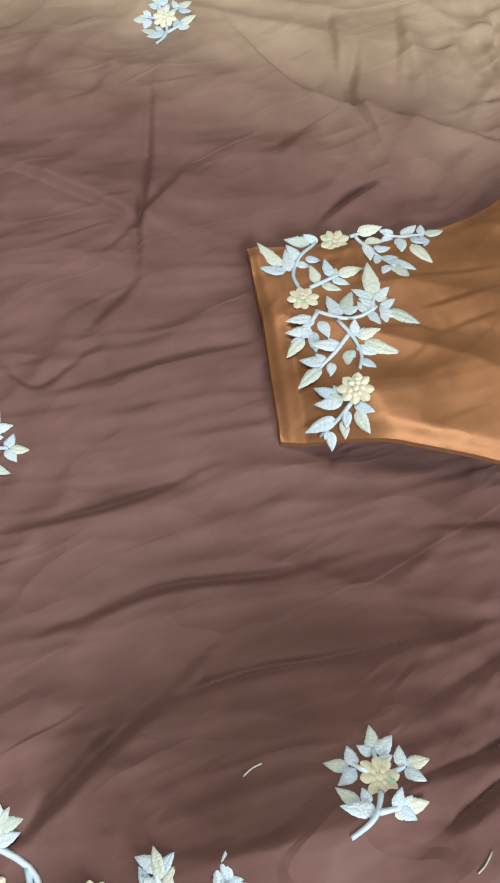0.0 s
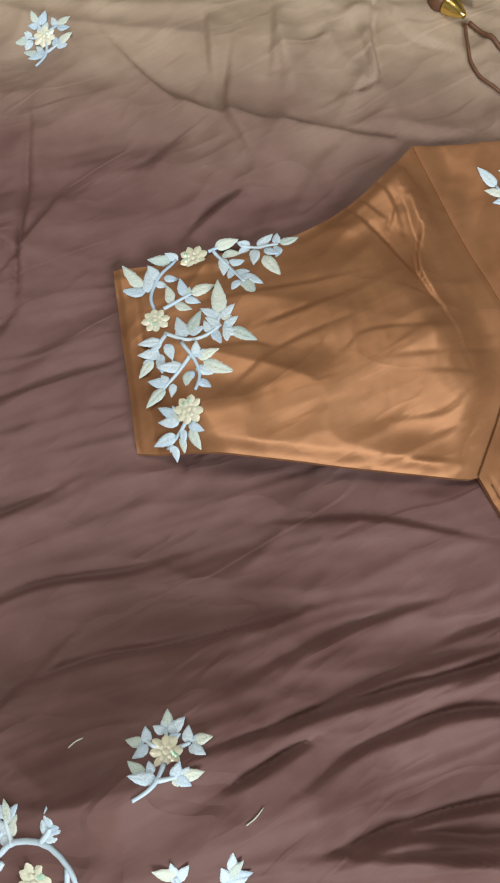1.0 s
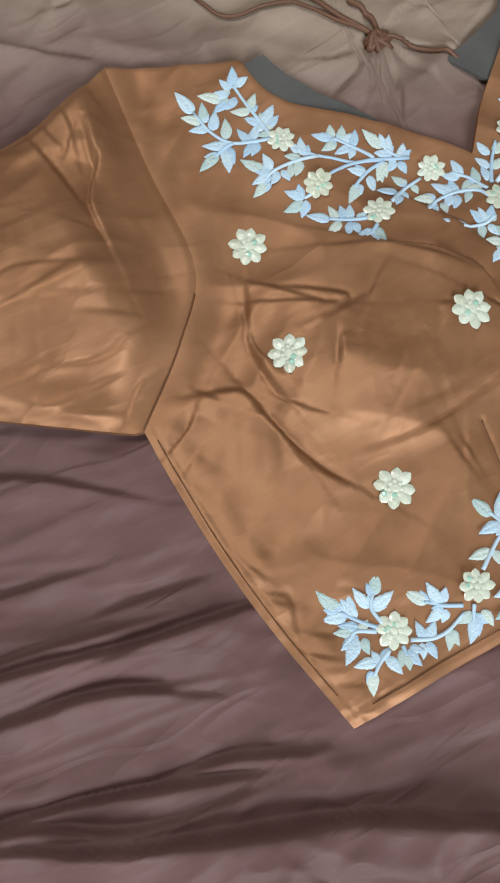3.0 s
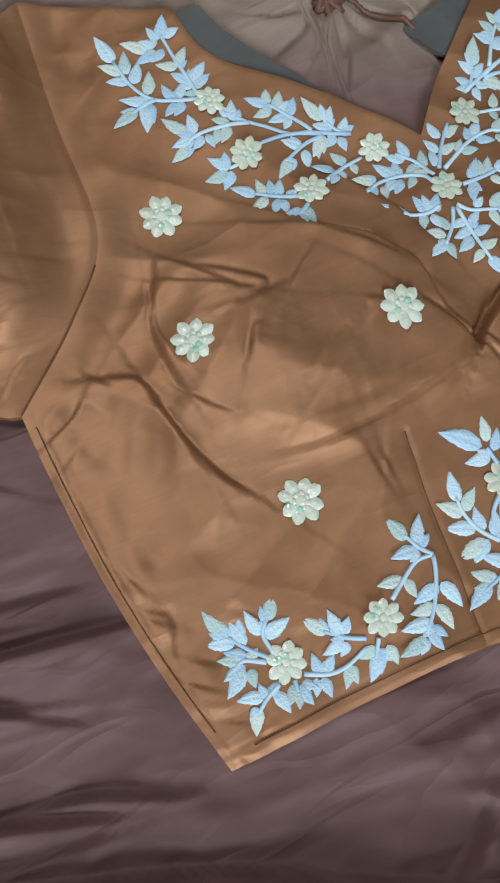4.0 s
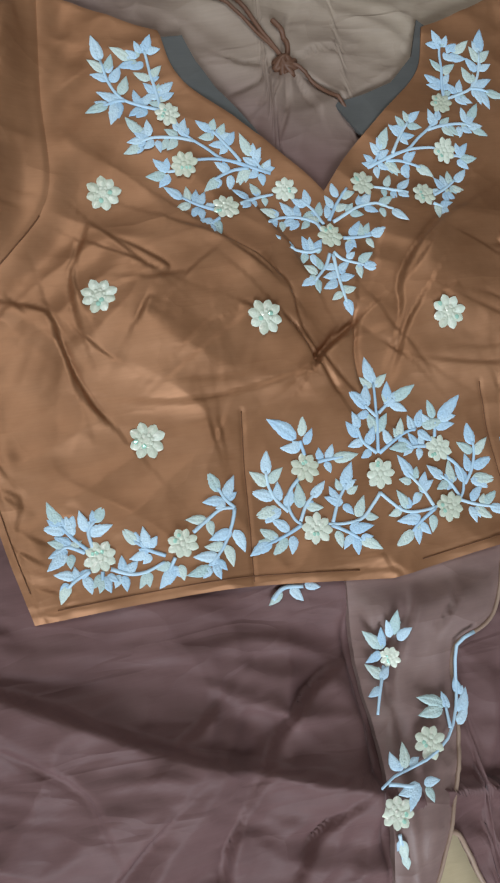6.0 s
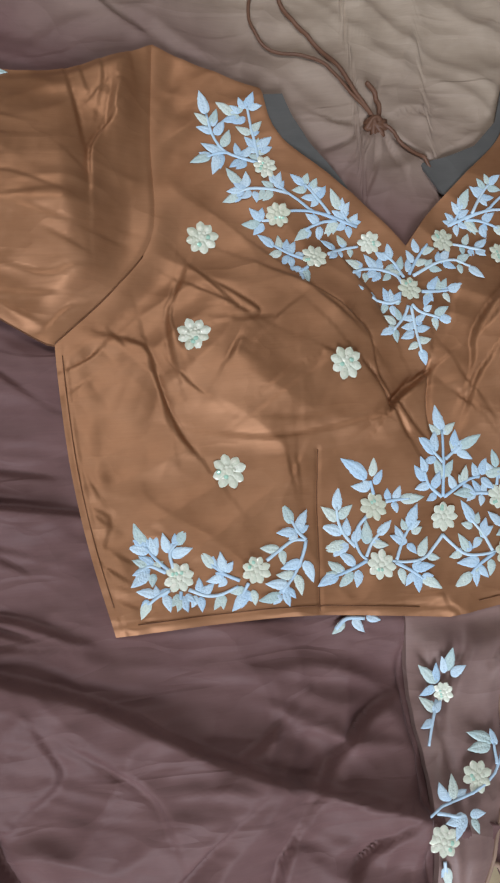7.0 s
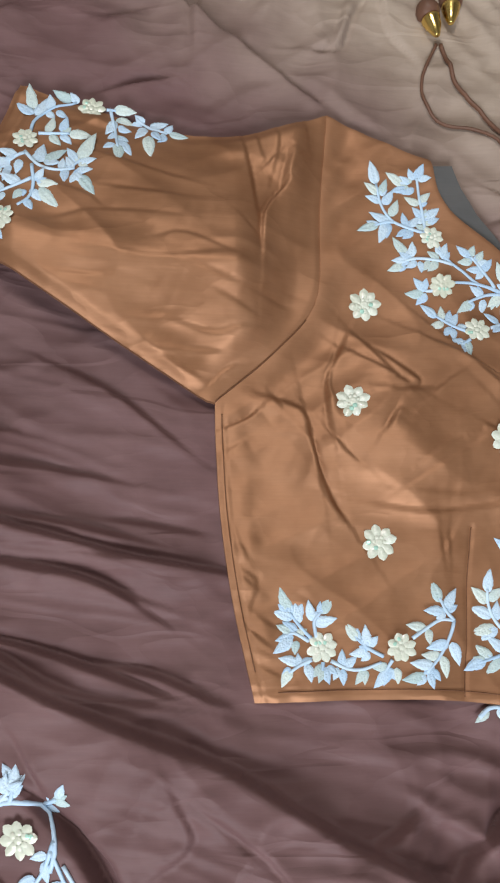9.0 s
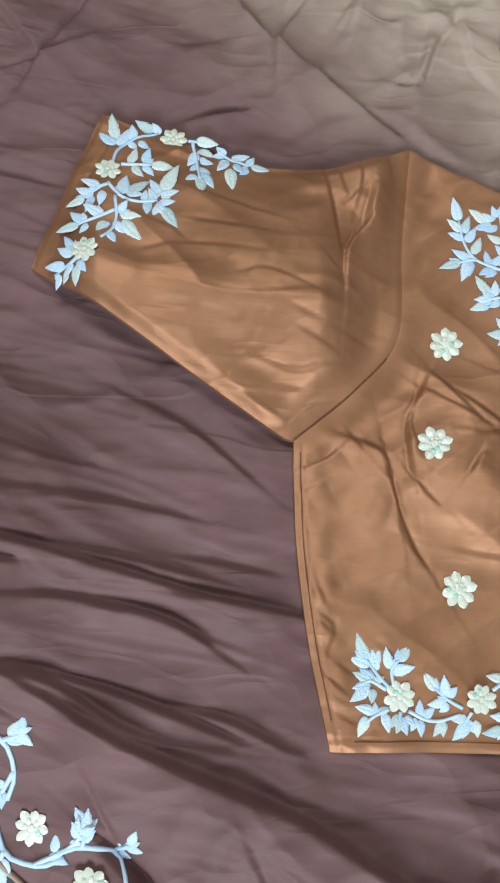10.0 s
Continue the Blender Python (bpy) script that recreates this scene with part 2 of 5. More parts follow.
def chain(*lines):
    out = []
    for pts in lines:
        c = along(pts, 26) if len(pts) > 2 else np.array(pts, float)
        out += [tuple(p) for p in (c if not out else c[1:])]
    return out


def mirrored(pts):
    return [(2 * MID - x, y) for x, y in pts]


half = chain(SIDE, ARMHOLE, SHOULDER, NECK)
left_hem = chain(HEM)
BODY = half[:-1] + mirrored(half)[::-1][:-1] + mirrored(left_hem)[::-1][:-1] + left_hem[:-1]
SLEEVE = chain(SLEEVE_UNDER, SLEEVE_END, SLEEVE_TOP) + [(x + 0.4, y - 0.1) for x, y in along(ARMHOLE, 26)[::-1][1:]]
SLEEVE_R = mirrored(SLEEVE)

BODY_PLEATS = [
    ([(5.8, 22.6), (4.6, 20.1), (4.5, 17.9), (4.8, 16.1)], 0.24, 1.2, 0.51, 0.2),
    ([(3.3, 16.9), (3.9, 14.3), (4.7, 12.3), (5.6, 10.9)], 0.2, 1.5, 0.74, 0.3),
    ([(7.4, 22.2), (9.0, 21.0), (10.4, 19.6), (8.0, 19.1)], -0.31, 0.8, 0.36, 0.2),
    ([(13.6, 22.2), (16.3, 19.8), (17.8, 17.8), (18.2, 15.4), (19.6, 12.7), (21.2, 10.6)], -0.75, 2.2, 0.59, 0.25),
    ([(5.9, 12.2), (10.4, 11.5), (14.1, 11.8), (17.6, 12.5)], -0.18, 1.6, 0.33, 0.3),
    ([(22.1, 15.5), (20.6, 14.5), (18.9, 13.3)], 0.59, 1.2, 1.24, 0.25),
    ([(22.0, 16.1), (21.4, 13.6), (21.4, 11.4)], 0.24, 1.5, 0.87, 0.2),
    ([(4.6, 16.4), (5.5, 15.3), (6.5, 14.4)], 0.22, 0.8, 0.36, 0.2),
    ([(9.1, 12.8), (11.5, 14.4), (14.3, 16.1)], 0.13, 1.5, 0.22, 0.2),
    ([(12.1, 10.4), (12.2, 8.6)], 0.15, 0.8, 0.27, 0.2),
    ([(24.0, 15.4), (25.6, 12.5), (26.5, 10.9)], 0.24, 1.5, 0.51, 0.3),
    ([(0.1, 18.9), (2.7, 18.0), (3.6, 16.5)], 0.22, 1, 0.28, 0.2),
    ([(18.5, 0.6), (20.8, 0.7), (21.4, -0.1)], 0.19, 0.6, 0.28, 0.2),
    ([(-0.9, 7.9), (0.1, 7.1), (-0.3, 5.5)], 0.19, 0.5, 0.28, 0.2),
    ([(-0.6, 4.5), (0.9, 3.3)], 0.19, 0.5, 0.27, 0.2),
    ([(-2.3, 16.5), (-0.7, 17.2), (0.2, 17.9)], 0.37, 0.6, 0.51, 0.2),
    ([(3.3, 16.4), (3.8, 14.5), (4.1, 12.7)], 0.17, 0.9, 0.45, 0.2),
    ([(5.1, 21.8), (4.8, 19.7), (5.1, 18.2)], 0.2, 0.8, 0.3, 0.2),
    ([(6.1, 23.5), (7.5, 21.9), (9.1, 20.0)], -0.25, 1, 0.25, 0.2),
    ([(8.7, 17.4), (7.9, 16.4)], 0.15, 0.6, 0.25, 0.2),
    ([(0.8, 19.0), (1.8, 17.8)], 0.15, 0.6, 0.2, 0.2),
    ([(11.5, 10.3), (11.8, 8.4)], 0.15, 0.6, 0.3, 0.2),
    ([(10.3, 18.1), (11.9, 19.6), (13.5, 20.7)], 0.2, 1, 0.15, 0.2),
    ([(14.3, 21.1), (15.8, 19.5), (17.2, 18.0)], -0.3, 1.2, 0.3, 0.2),
    ([(16.2, 24.7), (18.3, 21.1), (19.6, 17.9)], -0.25, 1.6, 0.35, 0.3),
    ([(5.0, 22.5), (7.6, 21.0), (9.8, 19.5)], -0.25, 0.9, 0.25, 0.2),
    ([(7.8, 19.4), (9.4, 19.2), (11.2, 19.3)], -0.2, 0.7, 0.25, 0.2),
    ([(8.9, 18.0), (8.0, 16.6)], 0.25, 0.6, 0.3, 0.2),
    ([(9.9, 14.2), (11.8, 15.7), (12.8, 16.1)], 0.15, 1, 0.2, 0.2),
    ([(12.4, 10.4), (11.5, 8.7)], 0.15, 0.6, 0.25, 0.2),
    ([(4.4, 12.4), (5.5, 10.9)], -0.2, 0.6, 0.3, 0.2),
    ([(11.2, 23.0), (14.0, 21.6), (16.1, 20.0), (17.3, 18.3)], -0.5, 1.8, 0.25, 0.3),
    ([(17.0, 16.0), (18.0, 14.7), (18.8, 12.9), (19.8, 11.0)], -0.5, 1.2, 0.78, 0.2),
    ([(14.3, 17.0), (15.3, 16.5)], -0.2, 0.5, 0.25, 0.2),
    ([(20.5, 14.8), (19.1, 13.4), (18.3, 12.5)], 0.28, 0.9, 0.8, 0.22),
    ([(14.5, 12.8), (12.6, 12.6), (9.5, 12.8)], -0.14, 1.4, 0.15, 0.22),
    ([(-0.9, 9.4), (-0.4, 8.4)], -0.16, 0.5, 0.2, 0.2),
    ([(-0.9, 7.5), (-0.0, 6.8)], -0.16, 0.5, 0.2, 0.2),
    ([(-0.0, 3.2), (1.2, 2.7)], -0.16, 0.5, 0.2, 0.2),
    ([(0.3, 5.0), (1.4, 4.3)], -0.16, 0.5, 0.2, 0.2),
    ([(0.3, 2.1), (1.6, 1.6)], -0.16, 0.5, 0.2, 0.2),
    ([(3.0, 6.0), (4.3, 5.1)], -0.16, 0.5, 0.2, 0.2),
    ([(-1.8, 15.2), (-0.7, 15.9)], -0.16, 0.5, 0.2, 0.2),
    ([(1.6, 0.9), (2.3, 1.6)], -0.16, 0.5, 0.2, 0.2),
]
SLEEVE_PLEATS = [
    ([(-9.4, 31.9), (-6.9, 31.6), (-4.4, 31.4)], -0.35, 1.2, 0.3, 0.25),
    ([(2.0, 33.2), (0.4, 30.9), (0.2, 27.5)], 0.82, 1.4, 0.73, 0.25),
    ([(4.4, 37.7), (4.2, 33.2), (4.5, 26.8)], -0.41, 1.4, 0.16, 0.3),
    ([(-2.8, 24.8), (-1.4, 24.2), (0.2, 23.5)], -0.12, 0.9, 0.19, 0.2),
    ([(-4.5, 21.4), (-0.3, 21.3), (1.5, 22.5)], -0.16, 0.9, 0.23, 0.2),
    ([(-3.4, 18.9), (-1.8, 20.4), (0.3, 20.9)], 0.48, 0.8, 0.66, 0.2),
    ([(-13.9, 35.8), (-6.8, 33.5), (-3.8, 32.6)], -0.2, 1.2, 0.16, 0.2),
    ([(-1.0, 36.9), (-0.4, 33.6), (-0.0, 30.8)], 0.41, 1.2, 0.47, 0.2),
    ([(-10.8, 27.4), (-6.5, 26.7), (-1.4, 27.2)], -0.12, 1.3, 0.14, 0.2),
    ([(2.2, 35.9), (1.5, 32.6)], 0.34, 0.8, 0.4, 0.2),
    ([(-3.5, 18.5), (-1.5, 20.1), (0.3, 20.8), (0.9, 21.3)], 0.27, 0.7, 0.4, 0.2),
    ([(2.3, 21.4), (3.5, 23.5), (4.2, 25.2)], 0.2, 0.8, 0.33, 0.2),
    ([(0.0, 37.0), (0.4, 35.1)], 0.3, 0.7, 0.35, 0.2),
    ([(1.4, 37.7), (1.5, 35.8), (1.1, 34.1)], 0.3, 0.7, 0.35, 0.2),
    ([(2.5, 35.9), (1.8, 33.0)], 0.3, 0.7, 0.35, 0.2),
    ([(3.4, 38.1), (3.6, 35.8)], 0.3, 0.7, 0.35, 0.2),
    ([(0.3, 34.1), (1.5, 35.4)], 0.3, 0.7, 0.35, 0.2),
    ([(-2.7, 19.7), (-0.6, 21.3), (1.5, 21.8)], -0.17, 0.8, 0.21, 0.2),
    ([(-1.4, 22.7), (1.5, 23.2)], -0.17, 0.8, 0.21, 0.2),
    ([(-0.3, 25.0), (3.0, 24.4)], -0.17, 0.8, 0.21, 0.2),
    ([(-4.3, 26.3), (-1.4, 25.3)], -0.17, 0.8, 0.21, 0.2),
    ([(-5.6, 23.2), (-2.8, 22.4), (-1.4, 22.7)], -0.17, 0.8, 0.21, 0.2),
    ([(-13.1, 29.1), (-9.5, 30.0), (-4.8, 29.7)], -0.17, 0.8, 0.21, 0.2),
    ([(-6.5, 28.0), (-4.7, 28.4), (-1.4, 27.0)], -0.17, 0.8, 0.21, 0.2),
    ([(-7.7, 21.2), (-5.6, 20.8), (-3.4, 19.6)], -0.17, 0.8, 0.21, 0.2),
    ([(-12.5, 25.7), (-9.6, 25.5)], -0.17, 0.8, 0.21, 0.2),
    ([(-1.1, 30.0), (0.0, 28.9)], -0.17, 0.8, 0.21, 0.2),
    ([(3.7, 25.2), (1.9, 25.5)], -0.17, 0.8, 0.21, 0.2),
    ([(-13.2, 32.0), (-11.0, 31.2), (-9.9, 30.3)], -0.17, 0.8, 0.21, 0.2),
]


def cloth_noise(X, Y, a, b_, angle, seed):
    c, s = math.cos(radians(angle)), math.sin(radians(angle))
    U, V = c * X + s * Y, -s * X + c * Y
    V = V + 1.4 * (lattice(X / 7 + 9, Y / 7 + 5, seed + 7) - 0.5) * b_
    return 1 - np.abs(2 * lattice(U / a + 40, V / b_ + 40, seed) - 1)


def settle(Z):
    """Keep the blouse above the cloth that it lies on, bending softly."""
    return -0.3 + 0.5 * (Z + 0.3 + np.sqrt((Z + 0.3) ** 2 + 0.02))


def crumple(X, Y, size, seed):
    """Crisp small creases at several slants, stronger in some patches than in others."""
    where = smoothstep(lattice(X / 6.0 + 11, Y / 6.0 + 4, seed) * 1.6 - 0.3)
    Z = cloth_noise(X, Y, 7.0, 3.0, -35, seed + 1) + 0.7 * cloth_noise(X, Y, 5.0, 2.0, 25, seed + 2)
    Z = Z + where * (0.4 * cloth_noise(X, Y, 4.0, 1.3, -8, seed + 3) + 0.1 * cloth_noise(X, Y, 2.2, 0.8, 62, seed + 4))
    return size * Z


def half_height(X, Y):
    Z = np.zeros(X.shape)
    # the padded cup and the flatter waist below it
    Z += 1.5 * np.exp(-(((X - 11.6) / 6.8) ** 2 + ((Y - 17.0) / 5.4) ** 2) ** 1.5) - 0.5
    Z += 0.8 * np.exp(-(((X - 27.5) / 4.0) ** 2 + ((Y - 16.0) / 5.0) ** 2))
    Z += 0.3 * lattice(X / 5.0 + 3, Y / 4.0 + 8, 3) + crumple(X * 0.8, Y * 0.8, 0.32, 60)
    for pts, rise, reach, dip, width in BODY_PLEATS:
        tuck(X, Y, Z, pts, 0.42 * abs(rise) + 0.36 * dip, 1.5 * reach + 0.5, (0.22 if dip < 0.75 else 0.55) * dip)
    # stitched seams: side placket, hem fold, and the dart seam
    d = np.abs(off_line(X, Y, along(SIDE, 20))[0])
    Z -= 0.09 * np.exp(-(((d - 0.55) / 0.09) ** 2)) + 0.1 * smoothstep(1 - d / 0.5)
    Z += 0.13 * lattice(X / 1.2, Y / 0.8, 12) * np.exp(-(((d - 1.4) / 0.7) ** 2))
    d = np.abs(off_line(X, Y, along(HEM, 20))[0])
    Z -= 0.07 * np.exp(-(((d - 0.7) / 0.1) ** 2)) + 0.12 * smoothstep(1 - d / 0.35)
    d = np.abs(off_line(X, Y, np.array([(13.5, 10.5), (13.1, 4.8), (12.75, 0.2)]))[0])
    Z -= 0.1 * np.exp(-((d / 0.12) ** 2))
    d = np.abs(off_line(X, Y, along(ARMHOLE, 20))[0])
    Z = Z * smoothstep(d / 1.8) + 0.25 * (1 - smoothstep(d / 1.8))
    for line in (NECK, SHOULDER):
        d = np.abs(off_line(X, Y, along(line, 20))[0])
        Z -= 0.06 * smoothstep(1 - d / 0.2)
    return settle(Z)


def body_height(X, Y):
    """The blouse's front: its own half, and its mirror image past the middle, run softly into one another."""
    w = smoothstep((X - MID - 1.0) / 5.0)
    Z = np.zeros(X.shape)
    for share, at in ((1 - w, X), (w, 2 * MID - X)):
        on = share > 0
        if on.any():
            Z[on] += share[on] * half_height(at[on], Y[on])
    return Z


def sleeve_height(X, Y):
    Z = -0.35 + 0.3 * lattice(X / 6.0 + 2, Y / 3.0, 5) + crumple(X * 0.8, Y * 0.8, 0.34, 70)
    # the sleeve folds over a ridge along its middle
    d, u = off_line(X, Y, np.array([(-22.0, 29.6), (-13.2, 27.8), (-8.0, 26.9), (5.0, 26.2)]))
    crest = np.where(d > 0, 1 - np.sqrt((d / 9.5) ** 2 + 0.001), 1 - np.sqrt((d / 8.0) ** 2 + 0.001))
    Z += 3.0 * np.maximum(crest, 0) * smoothstep((X + 19.5) / 4.5) * smoothstep((2.8 - X) / 4.5)
    Z += 0.9 * np.exp(-(((X - 2.6) / 2.4) ** 2 + ((Y - 36.0) / 5.0) ** 2))
    for pts, rise, reach, dip, width in SLEEVE_PLEATS:
        tuck(X, Y, Z, pts, 0.32 * abs(rise) + 0.27 * dip, 1.5 * reach + 0.5, (0.22 if dip < 0.75 else 0.55) * dip)
    for line in (SLEEVE_UNDER, SLEEVE_TOP):
        d = np.abs(off_line(X, Y, along(line, 20))[0])
        Z -= 0.35 * smoothstep(1 - d / 0.9)
    d = np.abs(off_line(X, Y, along(SLEEVE_END, 12))[0])
    Z -= 0.25 * smoothstep(1 - d / 0.5) + 0.06 * np.exp(-(((d - 1.3) / 0.1) ** 2))
    d = off_line(X, Y, along(ARMHOLE, 20))[0]
    near = smoothstep(np.abs(d) / 2.4)
    Z = Z * near + 0.25 * (1 - near) - 0.1 * smoothstep(1 - (d + 0.1) / 0.5)
    return settle(Z)


class Relief:
    """A height field sampled once on a grid, in centimetres, and read back between its points."""

    def __init__(self, fn, x0, y0, x1, y1, step):
        self.x0, self.y0, self.step = x0, y0, step
        gx, gy = np.meshgrid(np.arange(x0, x1 + step, step), np.arange(y0, y1 + step, step), indexing="ij")
        self.z = fn(gx.ravel(), gy.ravel()).reshape(gx.shape)

    def __call__(self, X, Y):
        u, v = (np.asarray(X, float) - self.x0) / self.step, (np.asarray(Y, float) - self.y0) / self.step
        nx, ny = self.z.shape
        i, j = np.clip(np.floor(u).astype(int), 0, nx - 2), np.clip(np.floor(v).astype(int), 0, ny - 2)
        u, v = np.clip(u - i, 0, 1), np.clip(v - j, 0, 1)
        z = self.z
        return (z[i, j] * (1 - u) + z[i + 1, j] * u) * (1 - v) + (z[i, j + 1] * (1 - u) + z[i + 1, j + 1] * u) * v


BODY_RELIEF = Relief(body_height, -5, -3, 48, 41, 0.12)
SLEEVE_RELIEF = Relief(sleeve_height, -21, 17, 6, 42, 0.12)


def blouse_face(X, Y):
    X = np.asarray(X, float)
    arm = np.array(ARMHOLE, float)
    edge = np.interp(Y, arm[:, 1], arm[:, 0])
    F = 2 * MID - X
    return np.where(X < edge, SLEEVE_RELIEF(X, Y), np.where(F < edge, SLEEVE_RELIEF(F, Y), BODY_RELIEF(X, Y)))


def blouse_height(x, y):
    """Height in centimetres of the blouse's face at one point, and its slopes."""
    e = 0.35
    h = blouse_face(np.array([x, x + e, x - e, x, x]), np.array([y, y, y, y + e, y - e]))
    return h[0], (h[1] - h[2]) / (2 * e), (h[3] - h[4]) / (2 * e)


# ---- the skirt's lie, in centimetres ----
SKIRT_HEM = [(-70, 29), (-50, 17.6), (-36, 8.6), (-28, 3.2), (-18.2, -5.9), (-12, -11.2), (-4, -19), (5, -27), (17.6, -31), (19.3, -19.6), (21.7, -15.7), (24.2, -20.8), (29, -31), (60, -36)]
SKIRT_PLEATS = [
    ([(-12.6, -4.9), (-10.2, -7.0), (-8.3, -9.9), (-6.6, -13.2), (-5.2, -16.0)], -1.2, 1.8, 2.0, 0.7),
    ([(-37.9, 17.4), (-34.1, 18.8), (-29.1, 20.3)], -1.01, 2.5, 0.64, 0.51),
    ([(-30.0, 19.6), (-26.2, 19.0), (-22.4, 17.8), (-15.6, 16.2)], -0.84, 1.88, 0.96, 0.34),
    ([(-31.5, 14.0), (-28.5, 13.5), (-26.3, 13.9)], -0.67, 1.5, 0.48, 0.45),
    ([(-16.2, 52.9), (-19.1, 47.1), (-21.0, 44.0), (-21.9, 42.0)], 0.5, 1.35, 0.58, 0.34),
    ([(-26.6, 50.9), (-23.4, 47.7), (-20.7, 44.5)], 0.67, 2, 0.16, 0.4),
    ([(-32.6, 30.0), (-28.8, 29.3), (-25.0, 29.2)], -0.56, 1.6, 0.32, 0.4),
    ([(-22.5, 10.4), (-18.0, 10.2)], -0.76, 1.35, 0.96, 0.34),
    ([(-32.7, 24.8), (-28.1, 24.4), (-23.4, 22.8), (-20.9, 22.3)], -0.67, 2, 0.32, 0.45),
    ([(-26.0, 39.0), (-22.7, 40.7)], -0.34, 1.2, 0.24, 0.4),
    ([(-26.7, 35.9), (-23.0, 35.5), (-18.3, 34.8)], -0.45, 1.5, 0.24, 0.4),
    ([(-1.5, 52.2), (-4.4, 47.6), (-4.5, 44.1)], 0.56, 1.5, 0.32, 0.4),
    ([(-31.1, 38.7), (-29.9, 36.9), (-26.9, 37.6)], -0.34, 1.2, 0.24, 0.4),
    ([(-22.8, 12.5), (-14.8, 10.5), (-6.6, 8.5), (-1.4, 7.7)], -0.76, 1.65, 0.86, 0.34),
    ([(-19.4, 4.9), (-11.6, 2.8), (-5.2, 0.5)], -0.76, 1.65, 0.86, 0.34),
    ([(-31.2, 9.7), (-22.8, 5.1), (-18.2, 1.8)], -0.56, 1.6, 0.4, 0.45),
    ([(-8.7, 55.7), (-7.9, 52.8), (-6.7, 49.9), (-4.6, 47.5)], -0.67, 2, 0.12, 0.4),
    ([(-2.1, 55.2), (-4.1, 50.3)], 0.56, 1.5, 0.32, 0.4),
    ([(2.2, 53.0), (-0.3, 48.8)], 0.56, 1.5, 0.16, 0.4),
    ([(6.6, 49.1), (5.5, 45.0), (3.6, 44.8)], 0.56, 1.5, 0.32, 0.4),
    ([(-10.9, 46.2), (-8.6, 47.1)], -0.45, 1, 0.32, 0.4),
    ([(-9.6, 40.9), (-5.9, 41.7)], -0.56, 1.2, 0.32, 0.4),
    ([(-14.3, 7.9), (-10.8, 7.5), (-5.9, 5.7)], -0.56, 1.6, 0.32, 0.45),
    ([(-9.9, 2.3), (-6.0, 1.7), (-2.3, 0.1)], -0.78, 1.6, 0.4, 0.4),
    ([(-14.7, 1.9), (-10.0, -0.4), (-1.8, -3.5), (3.2, -6.3), (6.6, -8.1), (13.6, -10.8), (20.4, -12.8)], -0.2, 6, 0.3, 0.4),
    ([(6.6, -8.0), (8.3, -7.0), (9.8, -5.9)], -0.7, 2.4, 0.35, 0.4),
    ([(8.4, -16.5), (8.7, -14.2), (9.6, -12.6)], -1.1, 2.8, 0.6, 0.45),
    ([(2.2, -14.6), (4.2, -12.6), (6.3, -10.8)], 0.8, 2.6, 0.4, 0.4),
    ([(12.0, -17.0), (14.0, -14.2), (16.6, -12.6)], -0.8, 2.6, 0.4, 0.4),
    ([(-2.4, -6.0), (1.4, -9.0), (2.6, -12.0)], 0.6, 2.4, 0.3, 0.4),
    ([(11.4, -10.4), (13.1, -8.2), (15.5, -6.4), (17.2, -5.7)], -1.1, 3.0, 0.7, 0.45),
    ([(-9.9, 11.0), (-6.5, 10.6), (-2.9, 10.0)], -0.44, 1.4, 0.25, 0.4),
    ([(-9.9, 8.7), (-5.8, 8.5), (-1.9, 7.7)], -0.52, 1.6, 0.31, 0.4),
    ([(-10.0, -6.8), (-8.1, -8.5), (-7.2, -10.8)], 0.67, 1.5, 0.4, 0.45),
    ([(-6.2, -9.6), (-3.6, -7.4), (-4.5, -5.1)], 0.56, 1.5, 0.24, 0.45),
    ([(-20.1, 11.4), (-13.3, 10.9), (-6.4, 9.5)], -0.61, 1.6, 0.37, 0.4),
    ([(-20.4, 14.5), (-13.6, 14.1), (-7.3, 13.0)], -0.44, 1.6, 0.25, 0.4),
    ([(-19.8, 8.4), (-14.8, 8.3), (-9.7, 7.2), (-5.6, 4.7)], -0.61, 1.6, 0.37, 0.4),
    ([(-19.4, 4.3), (-16.1, 3.7), (-11.3, 1.0), (-5.4, -0.1)], -0.79, 2.2, 0.37, 0.4),
    ([(-13.7, -1.5), (-12.5, -3.6), (-11.9, -4.5)], 0.44, 1, 0.31, 0.4),
    ([(-6.5, 50.4), (-4.0, 47.0), (0.2, 43.7), (6.6, 38.7)], -0.75, 2.4, 0.35, 0.3),
    ([(4.2, 44.7), (6.1, 45.1), (7.2, 48.0), (8.7, 50.6)], 0.5, 1.6, 0.7, 0.35),
    ([(1.7, 51.8), (0.3, 48.3)], 0.35, 1.4, 0.19, 0.4),
    ([(-11.6, 40.2), (-8.9, 41.1), (-6.6, 41.5)], -0.39, 1.4, 0.25, 0.4),
    ([(-10.7, 45.8), (-8.0, 47.0)], -0.35, 1.2, 0.19, 0.4),
    ([(-23.3, 43.3), (-18.9, 45.5), (-16.7, 47.1)], -0.44, 1.6, 0.25, 0.4),
    ([(-13.4, 21.0), (-9.0, 19.0), (-3.8, 14.9)], -0.44, 1.6, 0.19, 0.4),
    ([(8.5, 52.5), (9.6, 47.3), (12.0, 44.3)], 0.35, 1.5, 0.19, 0.4),
    ([(18.2, -3.0), (18.0, -7.4), (18.1, -9.8), (17.8, -13.8), (17.6, -17.0)], -0.5, 1.2, 1.7, 0.5),
]


